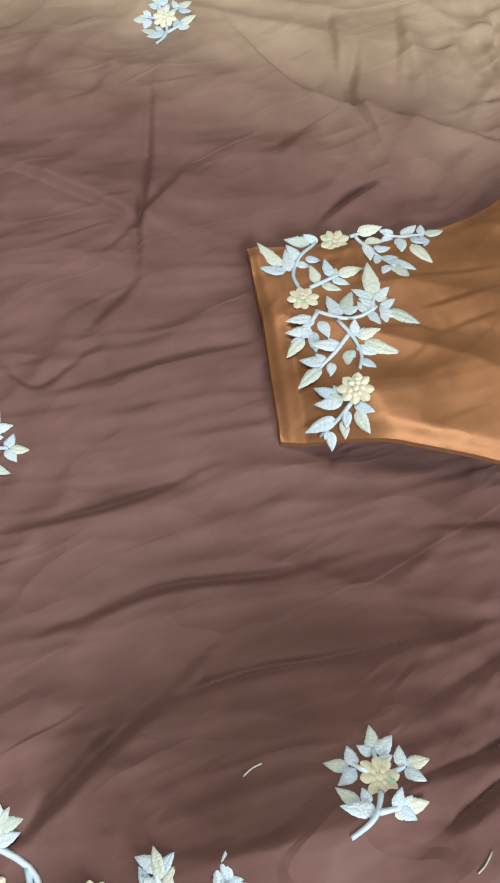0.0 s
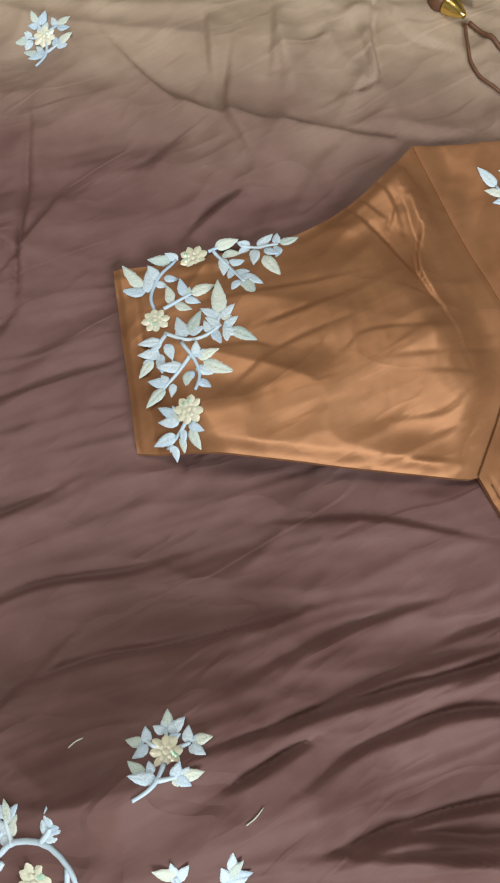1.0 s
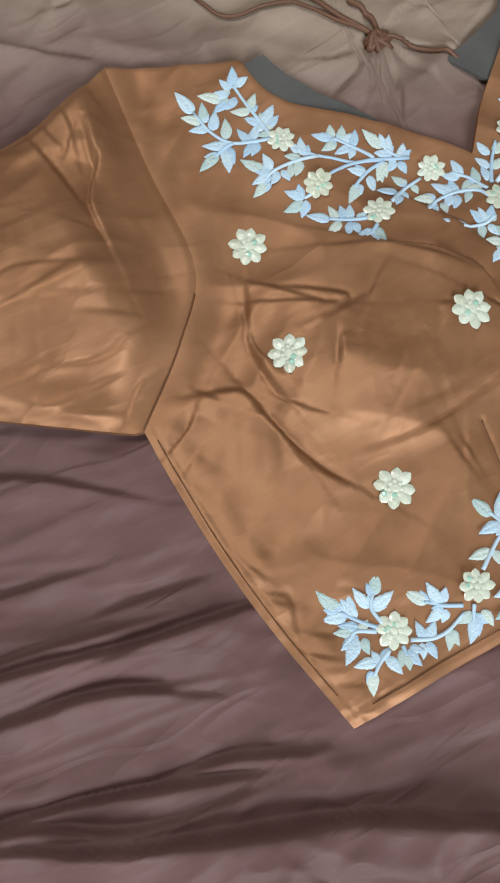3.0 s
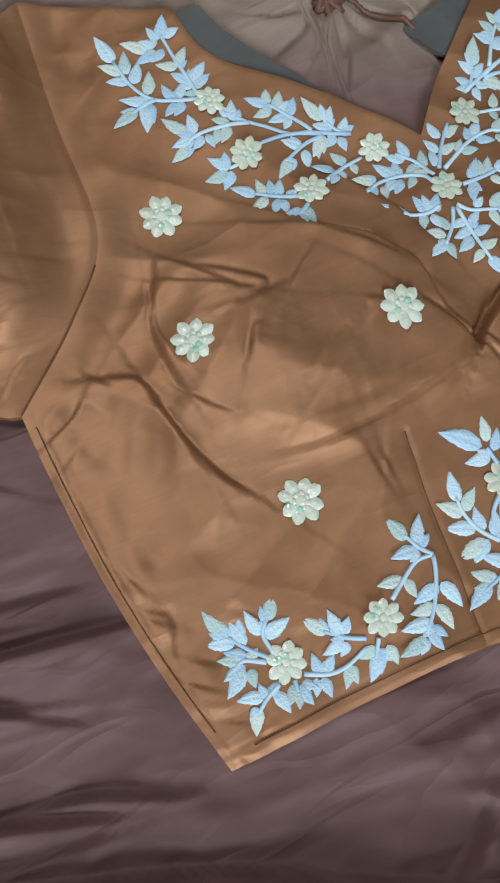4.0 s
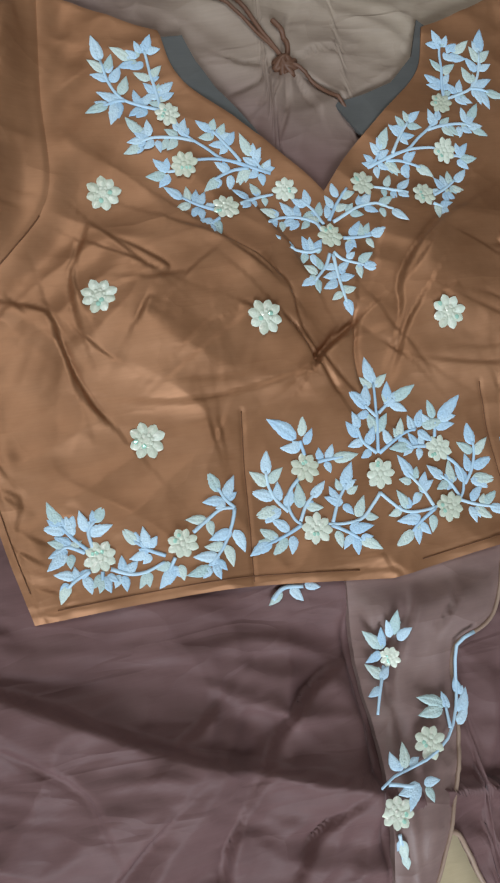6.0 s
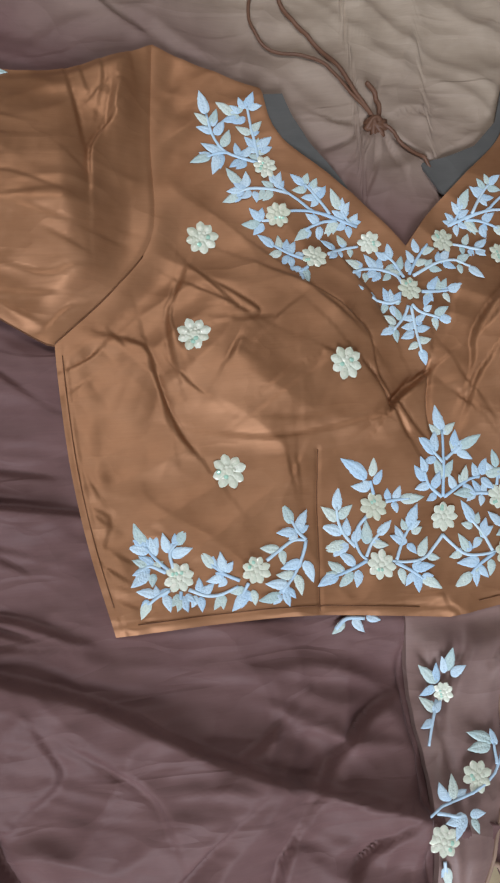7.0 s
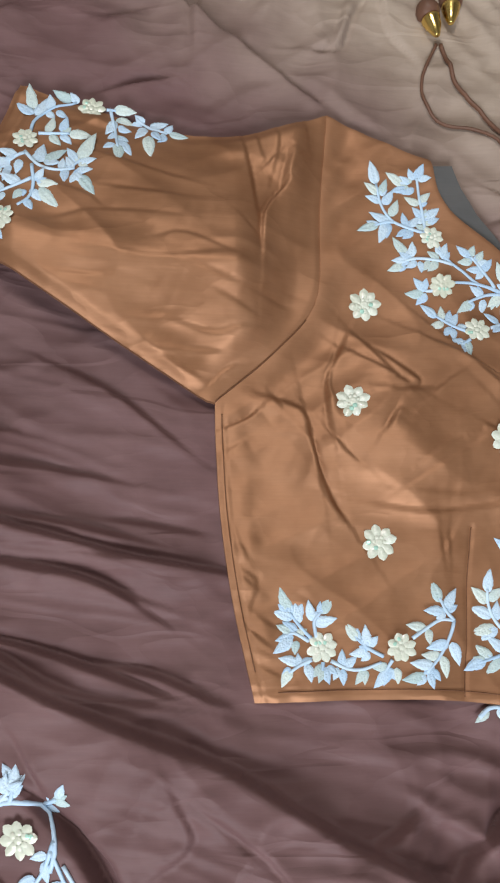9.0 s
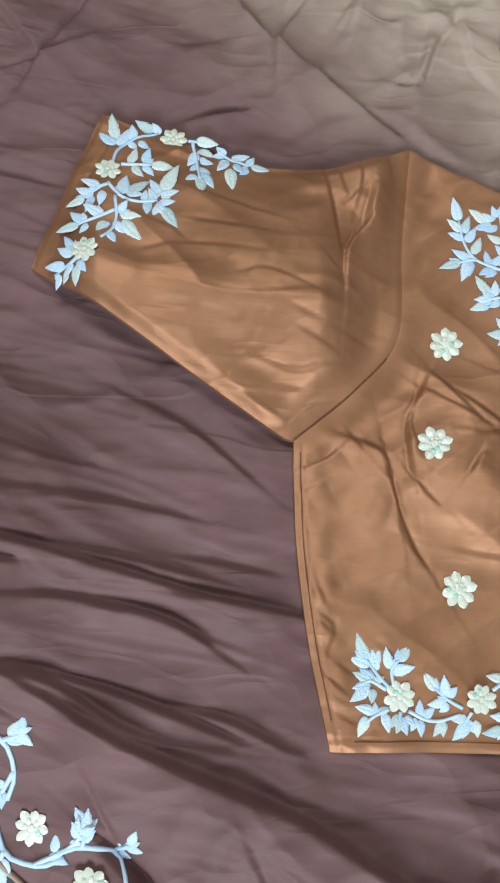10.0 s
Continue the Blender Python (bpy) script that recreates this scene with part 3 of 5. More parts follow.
def skirt_lie(X, Y):
    Z = -1.9 + 0 * X
    low = smoothstep((36 - 0.57 * X - 0.82 * Y) / 10)
    Z += low * (0.55 * cloth_noise(X, Y, 26, 4.2, -14, 21) + 0.26 * cloth_noise(X, Y, 15, 1.9, -17, 22) + 0.14 * cloth_noise(X, Y, 8, 0.9, -12, 25))
    Z += (1 - low) * (0.55 * cloth_noise(X, Y, 9, 4.5, 70, 23) + 0.35 * cloth_noise(X, Y, 14, 2.4, -38, 24))
    Z += (1 - 0.35 * low) * crumple(X * 0.9, Y * 0.9, 0.52, 80)
    # one layer of the skirt folds over another below the blouse
    d, u = off_line(X, Y, along([(-24, 7.5), (-14.6, 1.9), (-9.8, -0.3), (-1.8, -3.3), (3.1, -6.1), (6.5, -7.9), (13.3, -10.6), (20.0, -12.6)], 24))
    Z += (0.4 * np.exp(-((d / 5.0) ** 2)) + 1.5 * np.exp(-((d / 13.0) ** 2)) * smoothstep((0.18 - d) / 0.36)) * smoothstep(u / 0.25)
    # looser heaps below the blouse
    deep = smoothstep((2.0 - Y) / 5) * smoothstep((X + 12) / 10)
    Z += deep * (1.3 * cloth_noise(X, Y, 12, 5.0, 38, 26) + 0.8 * cloth_noise(X, Y, 8, 3.4, 65, 27) + 0.5 * cloth_noise(X, Y, 7, 2.0, -20, 28) - 1.5)
    # the heap of cloth near the skirt's border
    Z += 7.2 * np.exp(-(((X + 26.5) / 9.0) ** 2 + ((Y - 12.2) / np.where(Y < 12.2, 11.0, 6.5)) ** 2))
    for pts, rise, reach, dip, width in SKIRT_PLEATS:
        pleat(X, Y, Z, pts, rise, reach, 0.75 * dip, width)
    # the blouse presses the cloth down where it lies
    for poly, cap in ((BODY, -0.5), (SLEEVE, -0.5), (SLEEVE_R, -0.5)):
        d = np.abs(off_line(X, Y, np.array(poly[::3] + poly[:1]))[0])
        m = np.where(inside(X, Y, np.array(poly)), 1.0, smoothstep(1 - d / 2.2))
        Z = np.where(m > 0, Z * (1 - m) + np.minimum(Z, cap) * m, Z)
    # gathered cloth inside the neckline
    g = np.exp(-(((X - 21.6) / 3.2) ** 2 + ((Y - 29.3) / 2.6) ** 2))
    Z += 0.45 * g
    for a, r in ((235, 4.5), (262, 5.0), (300, 4.2), (325, 6.0), (170, 4.5), (205, 5.5), (80, 4.0), (20, 5.5)):
        k = [(20.5 + q * math.cos(radians(a + w)), 33.6 + q * math.sin(radians(a + w))) for q, w in ((0.4, 0), (r * 0.5, 6), (r, -4))]
        pleat(X, Y, Z, k, 0.35, 0.9, 0.3, 0.25)
    return Z


skirt_height = Relief(skirt_lie, -58, -38, 52, 84, 0.2)


def skirt_at(x, y):
    h = skirt_height(np.array([x, x + 0.5, x - 0.5, x, x]), np.array([y, y, y, y + 0.5, y - 0.5]))
    return h[0], h[1] - h[2], h[3] - h[4]


# ---- room: unseen, added to close the place round the bed ----
def slab(name, dims, mat, kind="structure", label="", category=""):
    bm = bmesh.new()
    box(bm, *dims)
    ob = link(name, bm, mat, smooth=False)
    return tagged(ob, label, category, kind=kind)


slab("floor", (-1.9, -1.75, -0.62, 1.9, 1.9, -0.55), TILE, label="plain pale floor, out of view, added to close the room", category="floor")
slab("ceiling", (-1.9, -1.75, 2.1, 1.9, 1.9, 2.2), WALL, label="plain grey ceiling, out of view, added to close the room", category="ceiling")
slab("wall_north", (-1.9, 1.8, -0.55, 1.9, 1.9, 2.1), WALL, label="plain grey wall, out of view, added to close the room", category="wall")
slab("wall_east", (1.8, -1.65, -0.55, 1.9, 1.8, 2.1), WALL, label="plain grey wall, out of view, added to close the room", category="wall")
slab("wall_west", (-1.9, -1.65, -0.55, -1.8, 1.8, 2.1), WALL, label="plain grey wall, out of view, added to close the room", category="wall")
bm = bmesh.new()
for dims in ((-1.9, -1.75, -0.55, -0.8, -1.65, 2.1), (0.3, -1.75, -0.55, 1.9, -1.65, 2.1), (-0.8, -1.75, -0.55, 0.3, -1.65, 0.8), (-0.8, -1.75, 1.8, 0.3, -1.65, 2.1)):
    box(bm, *dims)
tagged(link("wall_south", bm, WALL, smooth=False), "plain grey wall with an assumed window opening, out of view", "wall", kind="structure")


def bed():
    bm = bmesh.new()
    box(bm, -1.0, -0.9, -0.5, 1.1, 1.2, -0.042)
    bmesh.ops.bevel(bm, geom=bm.edges[:], offset=0.035, segments=4, affect="EDGES")
    t = thing("bed", "low bed under a plain cream cotton sheet", "bed", at=(0, 0, -0.55))
    ob = link("mattress", bm, SHEET, t)
    ob.location = (0, 0, 0.55)
    bm = bmesh.new()
    box(bm, -0.95, -0.85, 0.0, 1.05, 1.15, 0.05)
    link("base", bm, TILE, t, smooth=False)


bed()


# ---- skirt ----
def skirt():
    t = thing("skirt", "mauve-brown satin skirt fading to beige, crumpled on the bed", "skirt")
    xs = np.arange(-50, 46.01, 0.22)
    hem = along(SKIRT_HEM, 500)
    low = np.interp(xs, hem[:, 0], hem[:, 1])
    rows = 470
    v = np.linspace(0, 1, rows)
    X = np.repeat(xs[:, None], rows, 1)
    Y = low[:, None] + (82 - low[:, None]) * v[None]
    Z = skirt_lie(X.ravel(), Y.ravel()).reshape(X.shape)
    # the worked edge lies a little thicker
    Z = np.maximum(Z, -3.6)
    nx, ny = X.shape
    co = np.stack([X, Y, Z], -1).reshape(-1, 3) * 0.01
    idx = np.arange(nx * ny).reshape(nx, ny)
    quads = np.stack([idx[:-1, :-1], idx[1:, :-1], idx[1:, 1:], idx[:-1, 1:]], -1).reshape(-1, 4)
    ring = np.concatenate([idx[:, 0], idx[-1, 1:], idx[::-1, -1][1:], idx[0, ::-1][1:-1]])
    base = len(co)
    rim = co[ring].copy()
    rim[:, 2] -= 0.006
    co = np.vstack([co, rim])
    k = np.arange(len(ring))
    q = np.stack([ring, ring[(k + 1) % len(ring)], base + (k + 1) % len(ring), base + k], -1)[:, ::-1]
    me = bpy.data.meshes.new("cloth")
    me.from_pydata(co.tolist(), [], np.vstack([quads, q]).tolist())
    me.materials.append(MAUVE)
    me.polygons.foreach_set("use_smooth", [True] * len(me.polygons))
    ob = new("cloth", me)
    ob.parent = t
    pts = [(x, y) for x, y in hem if -50 < x < 45]
    cord_from(t, "hem_piping", pts, 0.16, PIPING, skirt_height, 0.1)
    return t


def tube(bm, pts, radius, sides=8, squash=1.0):
    """A round cord along 3D points; radius is a number or one for each point."""
    rings = []
    n = len(pts)
    for i, p in enumerate(pts):
        p = Vector(p)
        d = (Vector(pts[min(i + 1, n - 1)]) - Vector(pts[max(i - 1, 0)])).normalized()
        side = d.cross(Vector((0, 0, 1)))
        side = side.normalized() if side.length > 1e-4 else Vector((1, 0, 0))
        up = side.cross(d)
        r = radius[i] if hasattr(radius, "__len__") else radius
        rings.append([bm.verts.new(p + r * (math.cos(a) * side + squash * math.sin(a) * up)) for a in [2 * math.pi * j / sides for j in range(sides)]])
    for a, b_ in zip(rings, rings[1:]):
        for j in range(sides):
            bm.faces.new((a[j], a[(j + 1) % sides], b_[(j + 1) % sides], b_[j]))
    bm.faces.new(rings[0][::-1])
    bm.faces.new(rings[-1])


def cord_from(parent, name, pts, r, mat, height, lift, label=""):
    P = np.array(pts, float)
    Z = height(P[:, 0], P[:, 1]) + lift
    bm = bmesh.new()
    tube(bm, [(x * 0.01, y * 0.01, z * 0.01) for (x, y), z in zip(P, Z)], r * 0.01)
    return part(name, bm, mat, parent, label)


SKIRT = skirt()


# ---- embroidery ----
def leaf_mesh(mat, seed):
    """A padded, pointed leaf of length 1 along +x, about 0.42 wide, bowed a little, with a sunk midrib and notched edges."""
    rnd = random.Random(seed)
    bow = rnd.uniform(-0.05, 0.05)
    bm = bmesh.new()
    rows = []
    for i in range(13):
        u = i / 12
        w = 0.235 * math.sin(math.pi * u**0.72) ** 0.75 * (1 - 0.35 * u**3)
        mid = bow * math.sin(math.pi * u)
        row = []
        for j in range(9):
            q = j / 4 - 1
            notch = 1 + (0.03 * (-1) ** i + rnd.uniform(-0.07, 0.07)) * abs(q) ** 2
            z = 0.11 * max(0.0, 1 - q * q) ** 0.5 * min(1, 5 * u, 4 * (1 - u)) - (0.045 if j == 4 else 0) + 0.004 * (-1) ** i * (j != 4) * (0 < i < 12)
            row.append(bm.verts.new((u + 0.04 * (1 - abs(q)) * (0 < i < 12), mid + q * w * notch, z)))
        rows.append(row)
    for a, b_ in zip(rows, rows[1:]):
        for j in range(8):
            bm.faces.new((a[j], b_[j], b_[j + 1], a[j + 1]))
    bmesh.ops.remove_doubles(bm, verts=bm.verts, dist=1e-5)
    me = bpy.data.meshes.new("leaf")
    bm.to_mesh(me)
    bm.free()
    me.materials.append(mat)
    me.polygons.foreach_set("use_smooth", [True] * len(me.polygons))
    return me


def petal_verts(bm, ang, r0, r1, w, h, mi=0):
    """A round-ended petal from radius r0 to r1, padded, with a notch of shade at its foot."""
    c, s = math.cos(ang), math.sin(ang)
    rows = []
    for i in range(7):
        u = i / 6
        r = r0 + (r1 - r0) * u
        k = max(0.0, (u - 0.55) / 0.45)
        ww = w * (0.3 + 0.7 * min(1.0, u / 0.55)) * math.sqrt(max(0.04, 1 - k * k * 0.96))
        row = []
        for j in range(5):
            q = j / 2 - 1
            z = h * (0.2 + 0.8 * (1 - q * q)) * (0.5 + 0.5 * math.sin(math.pi * (0.1 + 0.8 * u)))
            row.append(bm.verts.new((c * r - s * q * ww, s * r + c * q * ww, z)))
        rows.append(row)
    for a, b_ in zip(rows, rows[1:]):
        for j in range(4):
            bm.faces.new((a[j], b_[j], b_[j + 1], a[j + 1])).material_index = mi


def disc(bm, x, y, z, r, mi, sides=10):
    a = [bm.verts.new((x + r * math.cos(2 * math.pi * k / sides), y + r * math.sin(2 * math.pi * k / sides), z)) for k in range(sides)]
    b_ = [bm.verts.new((x + 0.45 * r * math.cos(2 * math.pi * k / sides), y + 0.45 * r * math.sin(2 * math.pi * k / sides), z + 0.3 * r)) for k in range(sides)]
    for k in range(sides):
        bm.faces.new((a[k], a[(k + 1) % sides], b_[(k + 1) % sides], b_[k])).material_index = mi
    bm.faces.new(b_).material_index = mi


def flower_mesh(seed):
    """Eight sequin petals round a bead, radius 1."""
    rnd = random.Random(seed)
    bm = bmesh.new()
    for k in range(8):
        petal_verts(bm, 2 * math.pi * (k + rnd.uniform(-0.12, 0.12)) / 8, 0.1, rnd.uniform(0.93, 1.06), rnd.uniform(0.26, 0.31), rnd.uniform(0.1, 0.15))
    for k in range(6):
        a = 2 * math.pi * (k + rnd.random() * 0.4) / 6
        disc(bm, 0.36 * math.cos(a), 0.36 * math.sin(a), 0.13, 0.17, 0)
    for k in range(rnd.choice((2, 3, 3, 4))):
        a = rnd.uniform(0.6, 2.6)
        disc(bm, rnd.uniform(0.2, 0.75) * math.cos(a), rnd.uniform(0.2, 0.75) * math.sin(a), 0.16, 0.13, 1)
    disc(bm, 0, 0, 0.17, 0.2, 0)
    me = bpy.data.meshes.new("flower")
    bm.to_mesh(me)
    bm.free()
    me.materials.append(SEQUIN)
    me.materials.append(IRID)
    me.polygons.foreach_set("use_smooth", [True] * len(me.polygons))
    return me


def petal_mesh(seed):
    rnd = random.Random(seed)
    bm = bmesh.new()
    petal_verts(bm, 0, 0.1, rnd.uniform(0.95, 1.04), 0.29, 0.13)
    disc(bm, 0.66, 0, 0.11, 0.16, 0)
    me = bpy.data.meshes.new("petal")
    bm.to_mesh(me)
    bm.free()
    me.materials.append(SEQUIN)
    me.polygons.foreach_set("use_smooth", [True] * len(me.polygons))
    return me


LEAVES = [[leaf_mesh(mat, seed) for seed in range(4)] for mat in (THREAD, CREAM)]
FLOWERS = [flower_mesh(s) for s in range(5)]
PETALS = [petal_mesh(s) for s in range(3)]
bm = bmesh.new()
disc(bm, 0, 0, 0.14, 0.3, 0, 12)
for k in range(7):
    disc(bm, 0.3 * math.cos(k * 0.9), 0.3 * math.sin(k * 0.9), 0.16, 0.12, 0, 8)
BEAD = bpy.data.meshes.new("bead")
bm.to_mesh(BEAD)
bm.free()
BEAD.materials.append(SEQUIN)
bm = bmesh.new()
disc(bm, 0, 0, 0, 1.0, 0, 12)
GLINT = bpy.data.meshes.new("sequin")
bm.to_mesh(GLINT)
bm.free()
GLINT.materials.append(IRID)


def seat(x, y, ground, lift, turn, sx, sy, sz):
    """The pose of a piece sewn on the cloth at x, y (centimetres), tilted with the cloth."""
    z, gx, gy = ground(x, y)
    n = Vector((-gx, -gy, 1)).normalized()
    n = (n + Vector((0, 0, 0.35))).normalized()
    q = Vector((0, 0, 1)).rotation_difference(n)
    return Matrix.LocRotScale(Vector((x, y, z + lift)) * 0.01, q @ Euler((0, 0, turn)).to_quaternion(), Vector((sx, sy, sz)) * 0.01)


def sewn(mesh, name, parent, m):
    ob = new(name, mesh)
    ob.parent = parent
    ob.matrix_local = m
    return ob


RND = random.Random(11)


def leaf_at(parent, x, y, ang, size, cream, ground):
    sewn(RND.choice(LEAVES[1 if cream else 0]), "leaf", parent, seat(x, y, ground, 0.06, ang, size, 0.6 + size * RND.uniform(0.5, 0.64), 0.3 + 0.3 * size))


def vine(name, parent, twigs, stems, flowers, ground, flower_r=0.95, size=1.2, label=""):
    """A spray: a stem that carries side stems, leaves and flowers, all sewn flat on the cloth."""
    runs, todo = [(pts, 0.16, 0.14) for pts in stems], []
    for x0, y0, x1, y1, n in twigs:
        L = math.hypot(x1 - x0, y1 - y0)
        n += 1 if n and L > (n + 1) * size * 0.75 else 0
        a = math.atan2(y1 - y0, x1 - x0)
        bend = RND.uniform(-0.06, 0.06) * L
        tip = min(size * 1.1, L) if n else min(L, size * 1.25)
        if n:
            mx, my = x0 + (x1 - x0) * 0.45 - bend * math.sin(a), y0 + (y1 - y0) * 0.45 + bend * math.cos(a)
            runs.append(([(x0, y0), (mx, my), (x1 - 0.7 * tip * math.cos(a), y1 - 0.7 * tip * math.sin(a))], 0.16, 0.11))
        todo.append((x1 - tip * math.cos(a), y1 - tip * math.sin(a), a, tip, RND.random() < 0.4))
        for k in range(n):
            u = (k + 0.7) / (n + 0.35) * (L - 0.45 * tip) / L
            for s in (1, -1):
                w = u + 0.05 * s
                todo.append((x0 + (x1 - x0) * w, y0 + (y1 - y0) * w, a + s * RND.uniform(0.62, 0.95), size * RND.uniform(0.85, 1.12), RND.random() < 0.1))
    if not runs:
        x0, y0, x1, y1, _ = twigs[0]
        runs = [([(x0, y0), ((x0 + x1) / 2, (y0 + y1) / 2), (x1, y1)], 0.1, 0.08)]
    ob = None
    for pts, r0, r1 in runs:
        bm = bmesh.new()
        c = along(pts, 12)
        tube(bm, [(x * 0.01, y * 0.01, (ground(x, y)[0] + 0.06) * 0.01) for x, y in c], [0.01 * (r0 + (r1 - r0) * i / 11) for i in range(12)], 6, 0.6)
        if ob is None:
            ob = part(name, bm, THREAD, parent, label)
        else:
            part("stem", bm, THREAD, ob)
    for x, y, a, s, cream in todo:
        leaf_at(ob, x, y, a, s, cream, ground)
    for x, y in flowers:
        r = flower_r * RND.uniform(0.94, 1.06)
        sewn(RND.choice(FLOWERS), "flower", ob, seat(x, y, ground, 0.1, RND.uniform(0, 6.3), r, r, 0.75 * r))
    return ob


def lone_flower(parent, x, y, r, ground, ang):
    ob = new("flower", BEAD)
    ob.parent = parent
    ob.matrix_local = seat(x, y, ground, 0.08, ang, r, r, 0.65 * r)
    for k in range(8):
        q = new("petal", PETALS[k % 3])
        q.parent = ob
        q.matrix_local = pose(0, 0, 0, 0, 0, 45 * k + RND.uniform(-5, 5))
    for k in range(2):
        a, d = RND.uniform(0, 6.3), RND.uniform(0.3, 0.75)
        q = new("sequin", GLINT)
        q.parent = ob
        q.matrix_local = Matrix.LocRotScale(Vector((d * math.cos(a), d * math.sin(a), 0.2)), Euler((RND.uniform(-0.3, 0.3), RND.uniform(-0.3, 0.3), 0)), Vector((0.14, 0.14, 0.14)))
    return ob


class Vine:
    """A sewn spray: stems, leaves given by foot and tip, and sequin flowers, all under the first stem."""

    def __init__(self, name, parent, ground, flip=False, flower_r=0.95):
        self.name, self.parent, self.ground, self.flower_r = name, parent, ground, flower_r
        self.at = (lambda x, y: (2 * MID - x, y)) if flip else (lambda x, y: (x, y))
        self.top = None

    def sprig(self, stem, leaves):
        bm = bmesh.new()
        c = along([self.at(*p) for p in stem], 14)
        tube(bm, [(x * 0.01, y * 0.01, (self.ground(x, y)[0] + 0.07) * 0.01) for x, y in c], [0.01 * (0.125 - 0.035 * i / 13) for i in range(14)], 6, 0.7)
        ob = part("stem" if self.top else self.name, bm, THREAD, self.top or self.parent)
        self.top = self.top or ob
        for x0, y0, x1, y1, cream in leaves:
            (x0, y0), (x1, y1) = self.at(x0, y0), self.at(x1, y1)
            L = math.hypot(x1 - x0, y1 - y0)
            a = math.atan2(y1 - y0, x1 - x0)
            leaf_at(self.top, x0, y0, a, L + 0.2, cream, self.ground)
            # a shorter leaf sewn beside many of them
            if L > 0.7 and RND.random() < 0.45:
                leaf_at(self.top, x0, y0, a + RND.choice((-0.62, 0.62)), 0.62 * L, RND.random() < 0.25, self.ground)

    def flower(self, x, y):
        x, y = self.at(x, y)
        r = self.flower_r * RND.uniform(0.95, 1.05)
        sewn(RND.choice(FLOWERS), "flower", self.top, seat(x, y, self.ground, 0.12, RND.uniform(0, 6.3), r, r, 0.6 * r))


def neck_vine(v):
    v.sprig([(11.56, 30.46), (10.33, 30.84), (9.29, 31.29), (8.59, 32.35), (8.23, 33.96)], [(8.2, 33.87, 7.88, 35.44, 0), (8.42, 33.17, 7.55, 33.87, 1), (8.59, 32.61, 7.64, 32.96, 0), (8.47, 33.15, 8.89, 34.16, 1), (8.71, 32.44, 9.32, 33.39, 0), (9.15, 31.6, 9.67, 32.72, 1), (10.34, 30.87, 10.11, 31.79, 0), (10.5, 30.9, 11.08, 31.63, 0), (10.41, 30.64, 9.67, 30.19, 0), (10.72, 30.65, 10.09, 30.1, 0)])
    v.sprig([(9.4, 31.19), (8.8, 31.15), (8.11, 30.87)], [(9.24, 31.17, 7.87, 31.77, 0), (8.34, 30.94, 7.01, 30.45, 1), (8.8, 31.08, 8.37, 29.73, 0), (9.08, 31.11, 8.91, 30.13, 0)])
    v.sprig([(11.59, 30.56), (11.51, 31.65), (11.31, 32.85), (11.22, 33.94), (11.12, 34.54)], [(10.99, 34.42, 11.52, 35.44, 0), (11.24, 34.43, 12.01, 34.62, 0), (10.92, 34.38, 10.62, 35.02, 0), (10.17, 33.96, 9.07, 34.71, 1), (10.56, 33.78, 9.43, 33.53, 0), (10.69, 34.15, 10.07, 34.54, 0), (10.97, 33.84, 10.24, 33.45, 0), (11.24, 32.63, 11.95, 33.39, 1), (11.29, 32.61, 10.38, 33.07, 1), (11.49, 31.59, 12.55, 32.35, 0), (11.59, 31.35, 12.48, 31.63, 0), (11.43, 31.6, 10.87, 32.27, 0), (11.56, 31.36, 10.9, 31.45, 0), (11.71, 30.88, 11.05, 31.02, 1)])
    v.sprig([(18.12, 25.86), (16.19, 26.63), (15.05, 26.94), (14.11, 27.74), (13.14, 28.44), (12.24, 29.36)], [(12.63, 28.56, 12.97, 29.61, 0), (12.52, 28.86, 12.38, 29.59, 0), (12.71, 28.54, 13.08, 28.98, 0)])
    v.sprig([(16.74, 26.39), (15.04, 26.91), (13.66, 26.94), (12.99, 26.76)], [(16.82, 26.19, 15.89, 25.51, 1), (16.66, 26.17, 16.44, 25.55, 1)])
    v.sprig([(13.37, 28.25), (12.23, 28.47), (11.05, 28.54), (10.26, 28.41), (9.55, 28.09)], [(10.19, 28.81, 9.36, 29.89, 1), (10.47, 28.59, 10.56, 29.57, 0), (10.51, 28.51, 9.8, 28.88, 0), (10.33, 28.35, 9.32, 28.35, 0), (10.02, 28.15, 9.01, 27.7, 1), (10.83, 28.34, 10.24, 27.92, 0), (11.04, 28.34, 11.11, 27.67, 0), (11.76, 28.41, 11.27, 27.78, 1), (12.27, 28.42, 11.68, 27.76, 1), (12.39, 28.48, 11.74, 28.96, 1)])
    v.sprig([(16.22, 26.71), (15.73, 27.5), (15.22, 28.23), (14.68, 28.88)], [(14.68, 28.88, 13.82, 29.52, 0), (14.68, 28.88, 14.87, 29.51, 1), (15.02, 28.54, 15.44, 29.19, 1), (14.79, 28.6, 13.89, 28.49, 1), (15.41, 27.91, 16.02, 28.65, 0), (15.36, 27.93, 14.5, 27.95, 0), (15.45, 27.83, 15.05, 27.42, 0), (15.09, 28.3, 15.69, 28.59, 0)])
    v.sprig([(17.98, 25.91), (17.5, 26.31), (17.15, 26.86)], [(17.01, 27.01, 16.44, 28.34, 1), (17.14, 26.64, 17.61, 27.44, 0), (17.29, 26.42, 16.51, 26.93, 0), (17.66, 26.14, 18.13, 26.68, 0), (17.61, 26.02, 18.3, 26.19, 0), (17.46, 25.94, 17.49, 25.26, 0), (17.33, 26.11, 16.7, 25.76, 0)])
